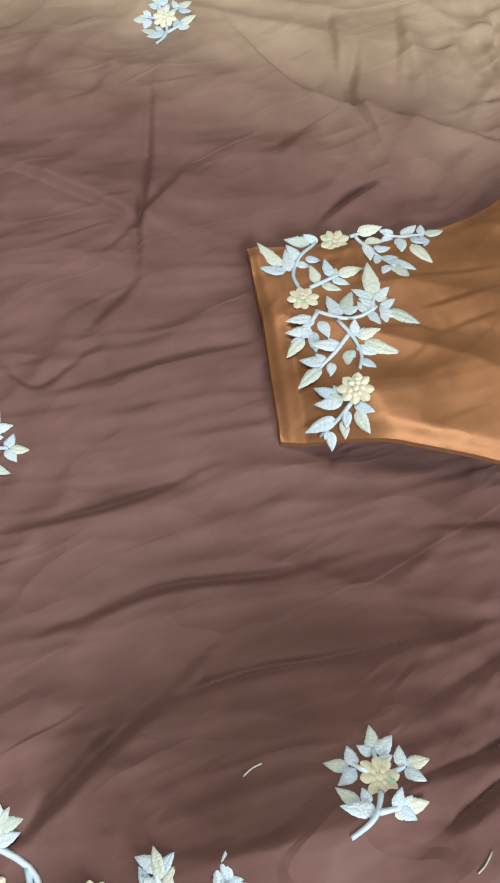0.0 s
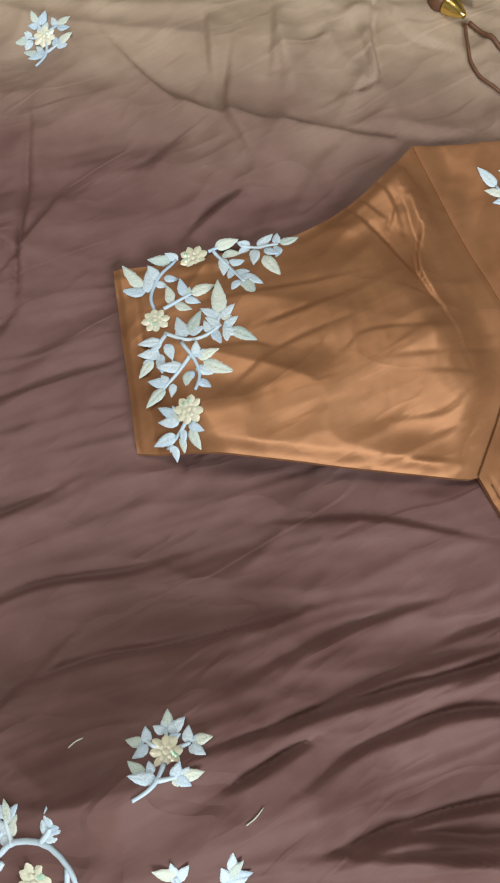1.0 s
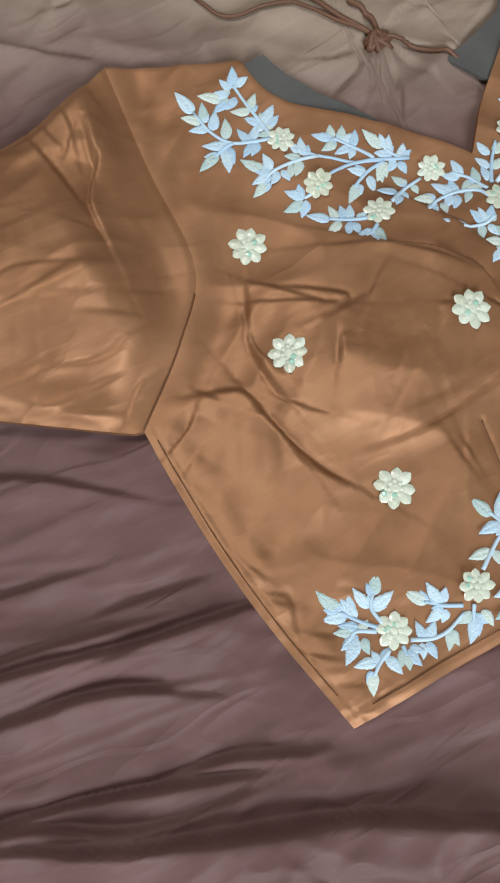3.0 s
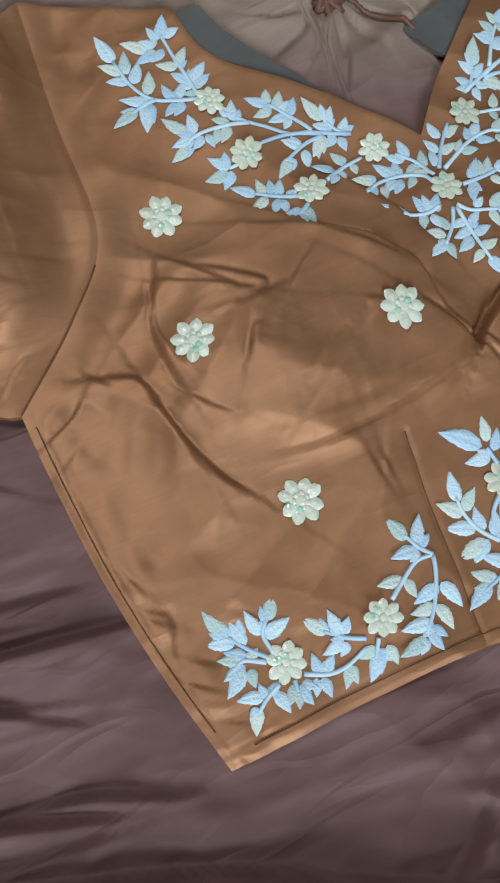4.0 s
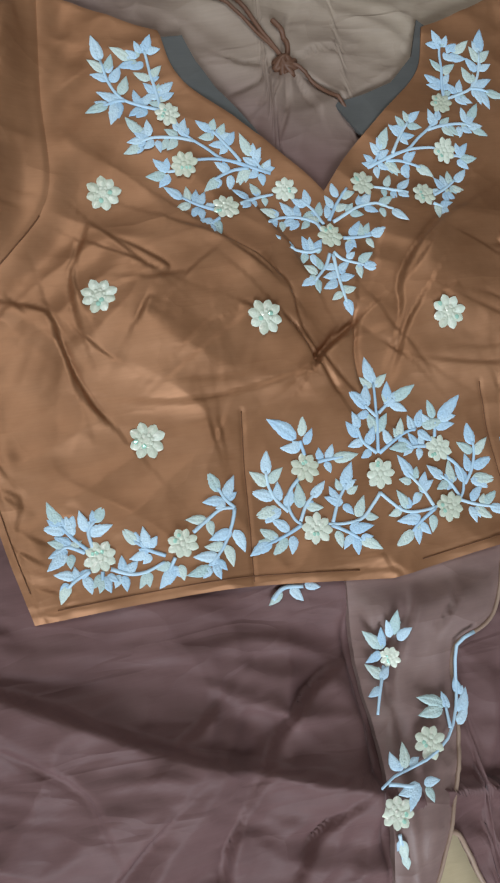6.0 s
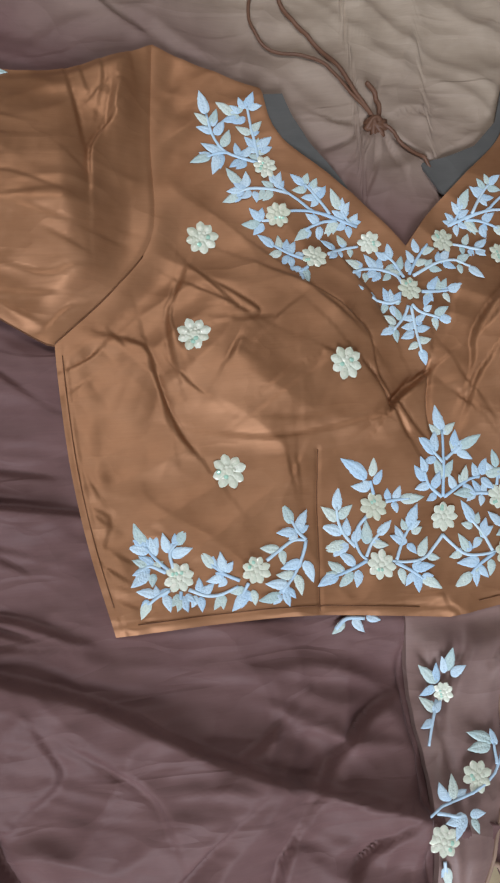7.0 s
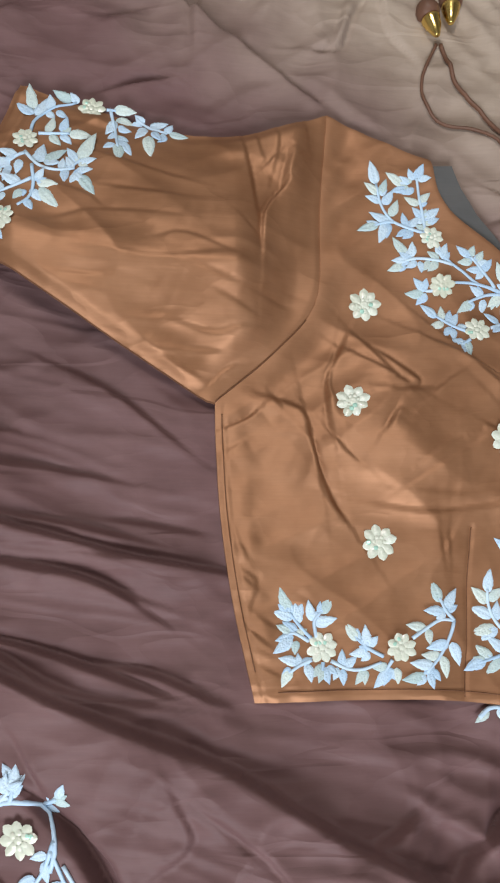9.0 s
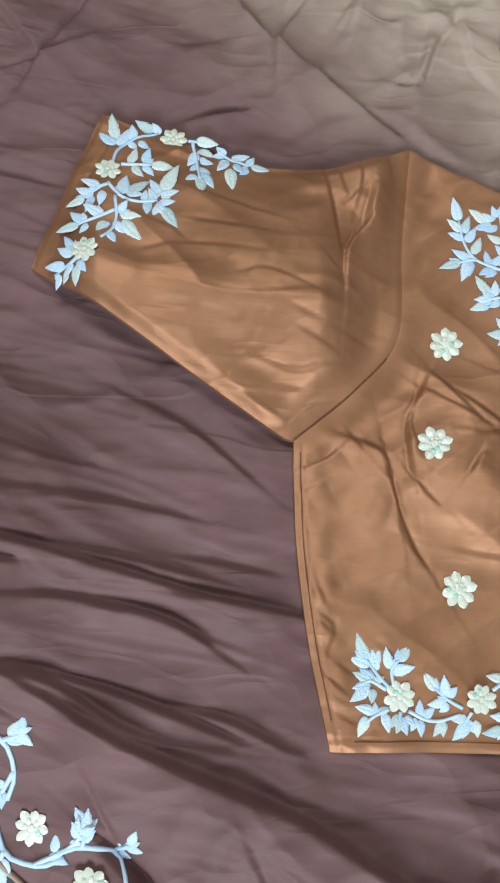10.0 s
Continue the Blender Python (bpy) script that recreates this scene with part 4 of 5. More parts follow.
    v.sprig([(16.7, 26.28), (15.74, 26.22), (14.83, 25.88), (14.33, 25.62)], [(15.42, 26.05, 14.61, 26.67, 0), (15.51, 25.92, 15.31, 24.99, 0), (14.63, 25.74, 13.66, 24.96, 1), (15.35, 26.19, 15.13, 26.65, 0), (16.35, 26.19, 16.07, 25.39, 1)])
    v.sprig([(11.93, 26.32), (11.41, 26.28)], [(11.53, 26.3, 10.72, 27.05, 0), (11.32, 26.12, 10.17, 26.09, 1), (11.55, 25.99, 10.88, 25.44, 0), (11.4, 26.43, 11.48, 27.01, 0)])
    v.sprig([(13.92, 23.5), (13.02, 23.9), (12.05, 24.54)], [(12.07, 24.42, 11.16, 25.23, 0), (12.38, 24.21, 12.42, 25.13, 1), (12.54, 24.07, 11.5, 23.53, 1), (12.9, 23.98, 13.01, 24.86, 0), (13.05, 23.82, 13.48, 24.66, 0), (13.02, 23.75, 12.53, 23.1, 0), (13.1, 23.65, 13.04, 22.94, 0), (13.39, 23.69, 13.94, 23.78, 0)])
    v.sprig([(14.17, 22.85), (13.61, 22.5)], [(13.61, 22.65, 12.76, 21.8, 0), (13.74, 22.68, 12.81, 22.68, 0), (13.92, 22.76, 14.04, 21.82, 1), (13.66, 22.48, 13.26, 21.56, 0)])
    v.sprig([(15.71, 23.79), (16.86, 24.23), (18.03, 24.41)], [(16.35, 24.18, 15.49, 24.76, 0), (16.39, 23.92, 15.88, 23.52, 0), (16.7, 24.14, 16.58, 23.47, 0), (17.16, 24.42, 16.73, 25.16, 1), (17.38, 24.28, 17.38, 23.8, 1)])
    v.flower(11.97, 30.14)
    v.flower(12.49, 26.63)
    v.flower(14.69, 23.56)
    v.flower(18.84, 24.64)


def vee_vine(v):
    v.sprig([(20.93, 21.97), (20.51, 23.09), (19.73, 23.92)], [(20.07, 23.42, 19.3, 23.96, 0), (20.16, 23.39, 20.15, 24.46, 0), (20.47, 23.0, 19.72, 22.57, 1), (20.79, 22.59, 21.03, 23.53, 1), (20.8, 22.23, 20.18, 22.61, 1)])
    v.sprig([(20.69, 21.48), (20.42, 22.2), (19.39, 22.68), (18.14, 22.73), (17.32, 22.41)], [(18.0, 22.56, 16.54, 22.04, 0), (18.05, 22.83, 17.14, 23.35, 1), (18.25, 22.48, 18.19, 21.91, 1), (19.09, 22.72, 18.48, 23.7, 0), (19.16, 22.51, 18.35, 22.19, 0), (19.34, 22.7, 19.49, 23.47, 0), (19.36, 22.48, 18.73, 21.86, 0), (20.03, 22.37, 19.55, 21.93, 1)])
    v.sprig([(21.36, 22.21), (22.14, 23.38), (23.05, 24.45)], [(22.27, 23.82, 22.09, 24.76, 0), (22.5, 23.82, 23.38, 24.08, 1), (21.79, 23.08, 21.5, 23.91, 0), (21.9, 22.96, 22.78, 23.17, 1), (21.48, 22.46, 21.45, 23.24, 0)])
    v.sprig([(21.64, 22.11), (22.86, 22.73), (23.88, 23.14), (25.08, 23.22), (25.95, 22.7)], [(25.84, 22.67, 26.64, 21.79, 0), (25.09, 23.07, 26.04, 23.57, 1), (25.15, 22.91, 25.27, 22.33, 1), (23.88, 23.07, 24.62, 24.0, 0), (23.96, 22.97, 24.75, 22.66, 0), (23.71, 23.01, 23.78, 23.73, 0), (22.87, 22.59, 23.61, 22.45, 1), (22.7, 22.62, 23.1, 23.17, 1)])
    v.sprig([(22.09, 20.94), (23.24, 20.94), (24.07, 21.0)], [(24.01, 21.02, 25.23, 21.39, 0), (23.62, 20.99, 23.97, 21.72, 1), (23.67, 20.81, 23.98, 20.27, 1), (23.27, 20.93, 23.45, 21.71, 1), (22.78, 21.01, 23.37, 21.91, 0), (22.67, 20.77, 22.2, 19.98, 0), (22.57, 20.91, 22.78, 20.38, 0)])
    v.sprig([(21.21, 20.03), (21.8, 19.49), (23.2, 19.02)], [(23.07, 19.07, 24.3, 18.61, 0), (22.81, 19.15, 23.73, 19.71, 1), (22.72, 19.1, 22.81, 18.34, 1), (22.02, 19.58, 22.52, 19.84, 0)])
    v.sprig([(21.15, 19.89), (21.25, 18.59), (21.35, 17.4), (21.52, 16.6)], [(21.45, 16.85, 21.69, 15.91, 0), (21.31, 17.25, 20.69, 16.93, 1), (21.37, 17.39, 22.11, 17.52, 1), (21.13, 17.97, 20.26, 17.67, 0), (21.29, 18.18, 22.2, 18.33, 0), (21.28, 18.58, 20.4, 18.43, 0), (21.34, 18.72, 22.03, 19.2, 0), (21.29, 19.06, 20.57, 18.97, 0)])
    v.sprig([(20.95, 19.95), (20.51, 19.12), (19.62, 18.22)], [(19.74, 18.34, 18.74, 17.92, 0), (19.8, 18.26, 19.78, 17.51, 1), (19.87, 18.64, 19.08, 19.13, 1), (20.2, 18.88, 20.05, 19.62, 1)])
    v.sprig([(20.37, 20.3), (19.52, 20.14), (18.33, 20.49)], [(18.68, 20.4, 17.65, 21.28, 0), (19.53, 20.17, 19.33, 21.09, 0), (19.82, 20.12, 19.8, 20.99, 0), (20.02, 20.12, 20.48, 20.81, 0), (19.44, 20.1, 19.04, 19.48, 1), (19.77, 20.0, 19.87, 19.34, 0)])
    v.flower(21.19, 21.13)


def hem_vine(v):
    v.sprig([(3.51, 3.61), (2.73, 4.42), (2.09, 5.26)], [(2.11, 5.31, 1.55, 6.61, 1), (2.48, 4.86, 2.81, 5.74, 0), (2.32, 4.92, 1.15, 5.26, 0), (2.65, 4.58, 2.43, 5.72, 0), (2.23, 5.13, 2.06, 5.72, 0)])
    v.sprig([(3.71, 3.79), (3.59, 4.76), (4.08, 5.37)], [(4.01, 5.18, 4.68, 6.24, 1), (3.53, 4.73, 3.26, 5.86, 0), (3.63, 4.69, 4.83, 4.91, 0), (3.64, 4.58, 4.37, 4.68, 0)])
    v.sprig([(3.24, 3.58), (2.34, 4.05), (1.81, 3.87)], [(2.27, 4.0, 1.41, 4.43, 1), (2.55, 4.05, 1.79, 4.62, 0), (2.32, 3.83, 1.36, 3.63, 0), (2.13, 3.75, 1.17, 2.98, 0), (2.5, 3.61, 2.39, 2.96, 1), (2.47, 3.98, 2.98, 4.22, 1)])
    v.sprig([(3.39, 2.5), (2.61, 2.16), (2.08, 1.78)], [(2.14, 1.96, 1.65, 1.06, 1), (2.57, 2.28, 1.52, 2.56, 0), (2.68, 2.13, 2.59, 2.72, 0), (3.04, 2.27, 3.29, 1.36, 0), (2.81, 2.21, 3.29, 2.51, 0)])
    v.sprig([(4.08, 2.36), (4.01, 1.88)], [(3.98, 2.22, 3.5, 1.63, 1), (4.2, 2.09, 4.37, 1.26, 0), (4.05, 2.05, 3.81, 1.34, 1), (4.32, 2.14, 4.78, 1.79, 0)])
    v.sprig([(4.56, 2.43), (5.61, 1.96), (6.55, 1.94), (7.64, 2.32)], [(5.14, 2.17, 5.23, 2.93, 0), (5.26, 2.04, 6.02, 2.58, 0), (5.22, 1.95, 5.27, 1.18, 0), (4.99, 2.04, 4.72, 1.48, 0), (6.57, 1.9, 6.11, 1.19, 1), (6.69, 1.88, 6.63, 1.2, 1)])
    v.sprig([(7.76, 2.68), (6.85, 3.15), (6.13, 3.76)], [(6.25, 3.58, 5.46, 4.62, 1), (6.87, 3.22, 6.7, 4.38, 0), (6.96, 3.24, 7.33, 3.74, 0), (6.81, 3.04, 5.84, 2.84, 0), (6.92, 2.89, 6.52, 2.53, 0)])
    v.sprig([(8.29, 2.48), (7.83, 1.72)], [(8.03, 1.89, 7.25, 0.97, 0), (8.22, 1.97, 7.82, 1.13, 0), (8.02, 2.15, 7.22, 2.05, 1), (8.51, 2.03, 8.59, 1.23, 1), (7.97, 2.01, 8.32, 1.46, 0)])
    v.sprig([(9.54, 3.75), (10.49, 4.35), (11.39, 4.84), (12.23, 4.8)], [(10.49, 4.29, 9.38, 4.51, 1), (10.61, 4.3, 10.64, 3.53, 1)])
    v.sprig([(12.23, 4.8), (11.76, 5.39), (11.42, 6.16)], [(11.41, 5.88, 10.97, 7.09, 1), (11.75, 5.37, 12.45, 6.6, 0), (11.7, 5.27, 10.51, 5.38, 0)])
    v.sprig([(12.23, 4.8), (11.89, 3.83), (11.26, 2.7), (10.37, 1.76)], [(11.85, 3.41, 10.59, 3.17, 0), (12.0, 3.52, 12.41, 2.27, 0), (11.29, 2.7, 10.23, 2.79, 1), (11.41, 2.7, 11.6, 1.55, 1), (10.85, 2.06, 9.46, 2.29, 0), (10.54, 1.8, 10.73, 0.96, 0), (10.25, 1.6, 8.94, 1.37, 1), (10.67, 1.91, 11.09, 1.38, 0)])
    v.flower(4.05, 3.22)
    v.flower(8.82, 3.22)


def top_vine(v):
    v.sprig([(21.79, 6.8), (22.11, 9.01), (22.27, 11.26)], [(22.26, 11.18, 22.01, 12.81, 0), (22.34, 10.95, 23.09, 11.59, 1), (22.11, 10.97, 21.55, 11.59, 1), (21.93, 7.98, 21.53, 9.29, 1), (22.11, 8.11, 22.71, 9.07, 1)])
    v.sprig([(22.3, 9.3), (23.34, 10.09)], [(23.04, 9.86, 23.12, 11.05, 0), (23.33, 10.01, 24.77, 10.72, 1), (23.11, 9.74, 24.04, 9.24, 0), (22.78, 9.66, 23.57, 10.43, 0)])
    v.sprig([(22.05, 9.12), (21.44, 9.89)], [(21.58, 9.66, 20.52, 10.89, 0), (21.56, 9.77, 21.74, 11.09, 0), (21.63, 9.43, 20.79, 9.24, 0)])
    v.sprig([(21.87, 6.79), (23.54, 7.74), (24.63, 8.02)], [(24.39, 7.85, 24.23, 8.77, 0), (24.76, 8.05, 25.22, 9.1, 0), (25.07, 8.14, 26.54, 8.3, 1), (24.73, 7.86, 25.57, 7.19, 0), (23.29, 7.54, 23.64, 8.64, 1), (23.26, 7.39, 24.07, 6.82, 0), (22.63, 7.23, 22.42, 8.12, 0), (22.95, 7.2, 23.44, 6.74, 0)])
    v.sprig([(21.71, 6.81), (20.92, 7.63), (20.65, 8.58)], [(20.75, 8.46, 20.52, 9.41, 0), (20.77, 7.95, 20.11, 8.9, 0), (20.96, 7.63, 20.08, 7.48, 0), (21.12, 7.39, 21.67, 8.38, 0), (21.35, 7.07, 20.76, 6.73, 0)])
    v.flower(21.69, 5.52)


def mid_vine(v):
    v.sprig([(21.52, 4.36), (20.98, 3.77), (20.07, 2.96), (18.86, 2.82), (17.82, 2.95)], [(19.84, 3.06, 20.35, 4.17, 1), (20.25, 3.09, 21.01, 2.89, 1)])
    v.sprig([(16.57, 6.02), (15.84, 5.3), (15.6, 4.43), (15.84, 3.57), (16.24, 3.15)], [(16.14, 4.36, 16.23, 4.46, 0)])
    v.sprig([(16.17, 3.38), (16.67, 4.29), (17.31, 4.9)], [(17.06, 4.71, 17.95, 5.48, 0), (16.63, 4.29, 17.55, 4.03, 1), (16.44, 4.21, 16.44, 5.59, 1)])
    v.sprig([(15.55, 4.07), (14.92, 4.87), (14.56, 5.81), (14.51, 6.71)], [(14.56, 6.46, 14.73, 7.83, 0), (14.65, 5.95, 15.49, 6.68, 1), (14.49, 5.82, 13.61, 6.7, 1), (14.79, 4.99, 13.42, 5.54, 0), (15.1, 4.78, 15.17, 5.82, 0), (14.97, 4.4, 13.25, 4.09, 1), (15.44, 4.34, 15.92, 5.33, 0), (15.1, 4.31, 14.06, 3.64, 0)])
    v.sprig([(16.24, 3.15), (15.15, 2.69), (13.77, 2.29)], [(14.21, 2.41, 12.87, 1.88, 0), (15.19, 2.5, 14.21, 1.71, 1), (15.57, 2.6, 15.35, 1.66, 0), (15.4, 2.9, 14.49, 3.7, 0), (14.65, 2.57, 13.65, 3.26, 1)])
    v.sprig([(18.13, 3.02), (18.7, 4.22), (19.43, 5.23)], [(19.22, 4.89, 19.9, 6.35, 0), (19.34, 4.65, 19.96, 4.91, 1), (19.02, 4.84, 18.84, 5.44, 1), (18.89, 3.98, 18.0, 4.52, 0), (18.96, 3.97, 19.41, 3.41, 0), (18.66, 4.0, 18.33, 5.06, 0)])
    v.sprig([(18.03, 2.85), (19.16, 2.17), (19.79, 1.66)], [(18.28, 2.46, 18.45, 1.54, 1), (19.37, 1.96, 19.46, 0.94, 0), (19.17, 2.28, 20.54, 2.4, 0), (19.72, 1.7, 20.92, 0.97, 1), (19.34, 2.08, 18.71, 1.4, 0)])
    v.sprig([(17.88, 6.81), (18.57, 6.88), (19.5, 6.88)], [(18.46, 6.89, 18.9, 7.65, 0), (18.36, 6.76, 18.52, 6.18, 0), (18.83, 6.89, 20.34, 6.93, 1), (18.11, 6.86, 18.09, 7.52, 0)])
    v.sprig([(17.12, 7.34), (16.95, 8.26)], [(16.73, 8.39, 15.12, 9.73, 0), (17.05, 8.5, 17.26, 9.59, 1), (16.98, 7.86, 15.77, 7.98, 0), (17.19, 7.98, 17.72, 8.79, 0)])
    v.flower(17.05, 2.8)
    v.flower(17.02, 6.55)


def sleeve_vine(v):
    v.sprig([(-14.93, 35.92), (-14.68, 37.14), (-13.66, 38.18), (-12.15, 38.88)], [(-14.91, 38.05, -15.33, 39.95, 1), (-14.87, 37.57, -15.97, 38.44, 0), (-14.75, 37.48, -14.11, 39.02, 0), (-13.66, 38.14, -13.9, 39.13, 0), (-13.42, 37.97, -12.8, 37.55, 0), (-12.42, 38.99, -13.63, 39.68, 1), (-12.07, 38.8, -12.52, 39.45, 0), (-14.08, 37.84, -13.6, 37.4, 0)])
    v.sprig([(-10.13, 38.4), (-9.49, 38.33)], [(-9.64, 38.46, -8.28, 38.22, 1)])
    v.sprig([(-9.86, 38.32), (-9.48, 36.61), (-9.23, 35.13)], [(-9.53, 37.58, -10.06, 36.38, 0), (-9.35, 37.88, -8.38, 37.18, 1), (-9.31, 36.91, -8.59, 36.73, 0), (-9.4, 36.51, -9.89, 35.92, 0), (-9.26, 35.77, -8.4, 34.5, 0), (-9.43, 35.42, -10.03, 35.03, 0), (-9.24, 35.45, -9.18, 33.89, 1), (-9.35, 36.09, -8.7, 35.77, 0)])
    v.sprig([(-8.11, 37.83), (-7.18, 37.12), (-6.04, 36.76)], [(-7.64, 37.54, -8.39, 37.43, 0), (-7.57, 37.62, -8.12, 38.06, 0), (-7.25, 37.29, -6.15, 37.57, 0), (-7.4, 37.02, -8.05, 36.07, 0), (-7.02, 36.8, -6.48, 36.05, 0), (-7.28, 36.32, -7.08, 34.6, 1), (-6.11, 36.57, -6.56, 35.99, 0), (-6.19, 36.83, -5.77, 37.44, 0), (-5.92, 36.79, -4.78, 36.69, 1)])
    v.sprig([(-14.38, 35.86), (-12.39, 36.01)], [(-13.85, 35.96, -13.55, 37.21, 1), (-13.62, 35.85, -12.98, 35.08, 1), (-12.83, 36.0, -12.62, 37.16, 0), (-12.96, 35.86, -12.34, 35.27, 0), (-12.46, 36.0, -11.03, 35.89, 1)])
    v.sprig([(-15.05, 34.19), (-14.12, 33.08), (-13.05, 32.83), (-11.83, 33.08)], [(-14.03, 33.26, -13.89, 34.8, 0), (-13.79, 33.31, -12.51, 34.59, 1), (-14.47, 33.47, -14.02, 34.17, 0), (-12.7, 32.89, -12.62, 33.69, 0), (-12.52, 32.87, -12.45, 31.95, 0), (-11.96, 32.98, -12.38, 33.85, 0), (-11.74, 32.81, -10.86, 33.04, 0), (-11.65, 32.64, -11.99, 31.92, 0), (-11.43, 32.57, -10.53, 31.17, 1), (-11.88, 32.8, -11.15, 32.0, 0)])
    v.sprig([(-12.18, 33.05), (-11.52, 33.81)], [(-11.71, 33.53, -12.36, 34.6, 0), (-11.51, 33.68, -10.7, 35.87, 1), (-11.64, 33.45, -10.65, 33.87, 0)])
    v.sprig([(-15.03, 34.04), (-15.94, 33.41), (-16.9, 32.78)], [(-15.48, 33.68, -16.65, 34.26, 0), (-15.85, 33.22, -16.98, 33.72, 0), (-16.38, 32.98, -17.52, 32.58, 1), (-15.87, 33.06, -16.21, 32.05, 0), (-15.31, 33.41, -15.37, 32.42, 0)])
    v.sprig([(-14.46, 33.0), (-14.25, 31.61), (-14.44, 30.59), (-15.05, 29.85)], [(-14.03, 31.58, -12.87, 31.55, 1), (-13.87, 31.27, -12.58, 29.9, 1), (-14.08, 31.73, -13.72, 32.5, 0), (-14.28, 31.18, -13.73, 30.43, 0), (-14.84, 31.13, -15.32, 30.4, 1), (-14.7, 30.39, -14.25, 29.65, 0)])
    v.sprig([(-14.38, 31.99), (-15.56, 31.35), (-16.61, 30.98)], [(-15.15, 31.52, -16.27, 32.23, 0), (-16.18, 31.14, -17.17, 31.86, 0), (-16.02, 30.94, -16.35, 30.39, 0), (-16.53, 30.93, -17.94, 30.62, 1)])
    v.sprig([(-16.3, 28.43), (-17.05, 28.1), (-18.0, 27.95)], [(-16.65, 28.83, -17.48, 30.01, 0), (-16.63, 28.67, -17.82, 29.29, 0), (-17.17, 28.11, -18.79, 28.31, 0), (-16.99, 27.9, -17.27, 27.16, 1), (-17.58, 27.87, -17.9, 27.07, 0), (-16.29, 28.27, -15.71, 27.5, 0), (-16.33, 27.92, -16.32, 26.72, 1), (-16.66, 28.16, -17.02, 27.54, 0)])
    v.flower(-11.15, 38.45)
    v.flower(-15.16, 35.31)
    v.flower(-15.91, 28.87)


def fall_vine(v):
    v.sprig([(25.77, -5.01), (24.54, -5.53), (24.19, -7.07), (23.83, -8.74), (22.95, -10.25), (21.55, -11.17), (19.46, -11.56), (17.45, -11.93)], [(24.1, -8.5, 24.06, -7.54, 0), (23.77, -9.57, 24.49, -8.27, 0), (23.46, -10.07, 24.3, -9.26, 0), (19.24, -11.41, 19.47, -10.17, 1), (18.86, -11.49, 18.63, -10.56, 0), (19.65, -11.48, 20.25, -11.18, 0)])
    v.sprig([(22.89, -10.12), (22.99, -8.98)], [(22.95, -8.87, 21.33, -8.11, 1), (22.73, -9.07, 21.19, -9.05, 1), (23.04, -9.05, 22.95, -8.23, 0)])
    v.sprig([(18.15, -12.07), (19.93, -12.44)], [(19.96, -12.43, 19.04, -13.5, 0), (20.21, -12.49, 21.12, -12.51, 0), (20.32, -12.65, 20.51, -13.37, 1), (19.94, -12.47, 18.58, -12.59, 0)])
    v.sprig([(18.17, -14.69), (18.23, -16.12)], [(18.27, -15.04, 18.34, -16.19, 1), (18.29, -16.0, 18.41, -16.65, 1)])
    v.flower(21.32, -10.57)
    v.flower(18.25, -13.57)


def tuft_vine(v):
    v.sprig([(19.82, -6.01), (19.17, -7.23), (18.65, -8.55)], [(19.79, -4.96, 18.83, -3.82, 1), (19.96, -4.99, 19.95, -3.84, 0), (19.78, -5.18, 18.84, -5.55, 0), (20.48, -4.42, 20.31, -3.44, 0), (20.74, -4.31, 21.04, -2.95, 1), (20.83, -4.61, 21.69, -4.11, 0), (19.5, -6.69, 18.71, -5.81, 1), (19.21, -7.1, 18.44, -7.41, 0), (19.36, -6.67, 19.97, -6.14, 0)])
    v.flower(20.25, -5.56)


def sprig_vine(v):
    v.sprig([(-24.67, 13.06), (-25.21, 12.59), (-25.82, 12.37), (-26.58, 12.32)], [(-25.24, 12.65, -26.24, 13.28, 0), (-25.64, 13.09, -26.07, 13.83, 1), (-25.4, 12.91, -25.31, 13.35, 0)])
    v.sprig([(-25.19, 12.53), (-24.36, 12.27)], [(-24.5, 12.28, -24.06, 11.72, 0), (-24.26, 12.2, -23.32, 11.89, 1), (-24.61, 12.33, -24.08, 12.72, 0)])
    v.sprig([(-24.31, 13.78), (-24.03, 14.34)], [(-24.03, 14.34, -23.71, 15.03, 1), (-24.03, 14.17, -23.17, 14.41, 0), (-24.14, 14.23, -24.45, 14.62, 0), (-24.15, 13.81, -23.68, 13.84, 0)])
    v.sprig([(-24.74, 13.78), (-25.1, 14.28)], [(-25.04, 14.18, -24.94, 14.81, 0), (-25.24, 14.29, -25.9, 14.74, 1), (-25.09, 14.1, -25.83, 13.93, 0)])
    v.sprig([(-23.94, 13.33), (-23.27, 13.26)], [(-23.38, 13.27, -23.07, 13.87, 0), (-23.21, 13.22, -22.35, 13.06, 1), (-23.41, 13.15, -22.95, 12.58, 0)])
    v.flower(-24.44, 13.45)


TIES = [
    [(13.3, 45.8), (12.2, 43.2), (12.2, 41.0), (13.6, 39.4), (16.4, 38.5), (18.0, 37.0), (20.3, 34.2)],
    [(13.6, 45.8), (14.5, 42.9), (16.3, 40.4), (18.3, 37.4), (20.4, 34.0)],
    [(20.4, 33.8), (22.2, 32.6), (23.7, 31.0), (26.0, 27.8)],
    [(20.6, 33.6), (20.9, 35.2), (20.0, 36.6)],
]


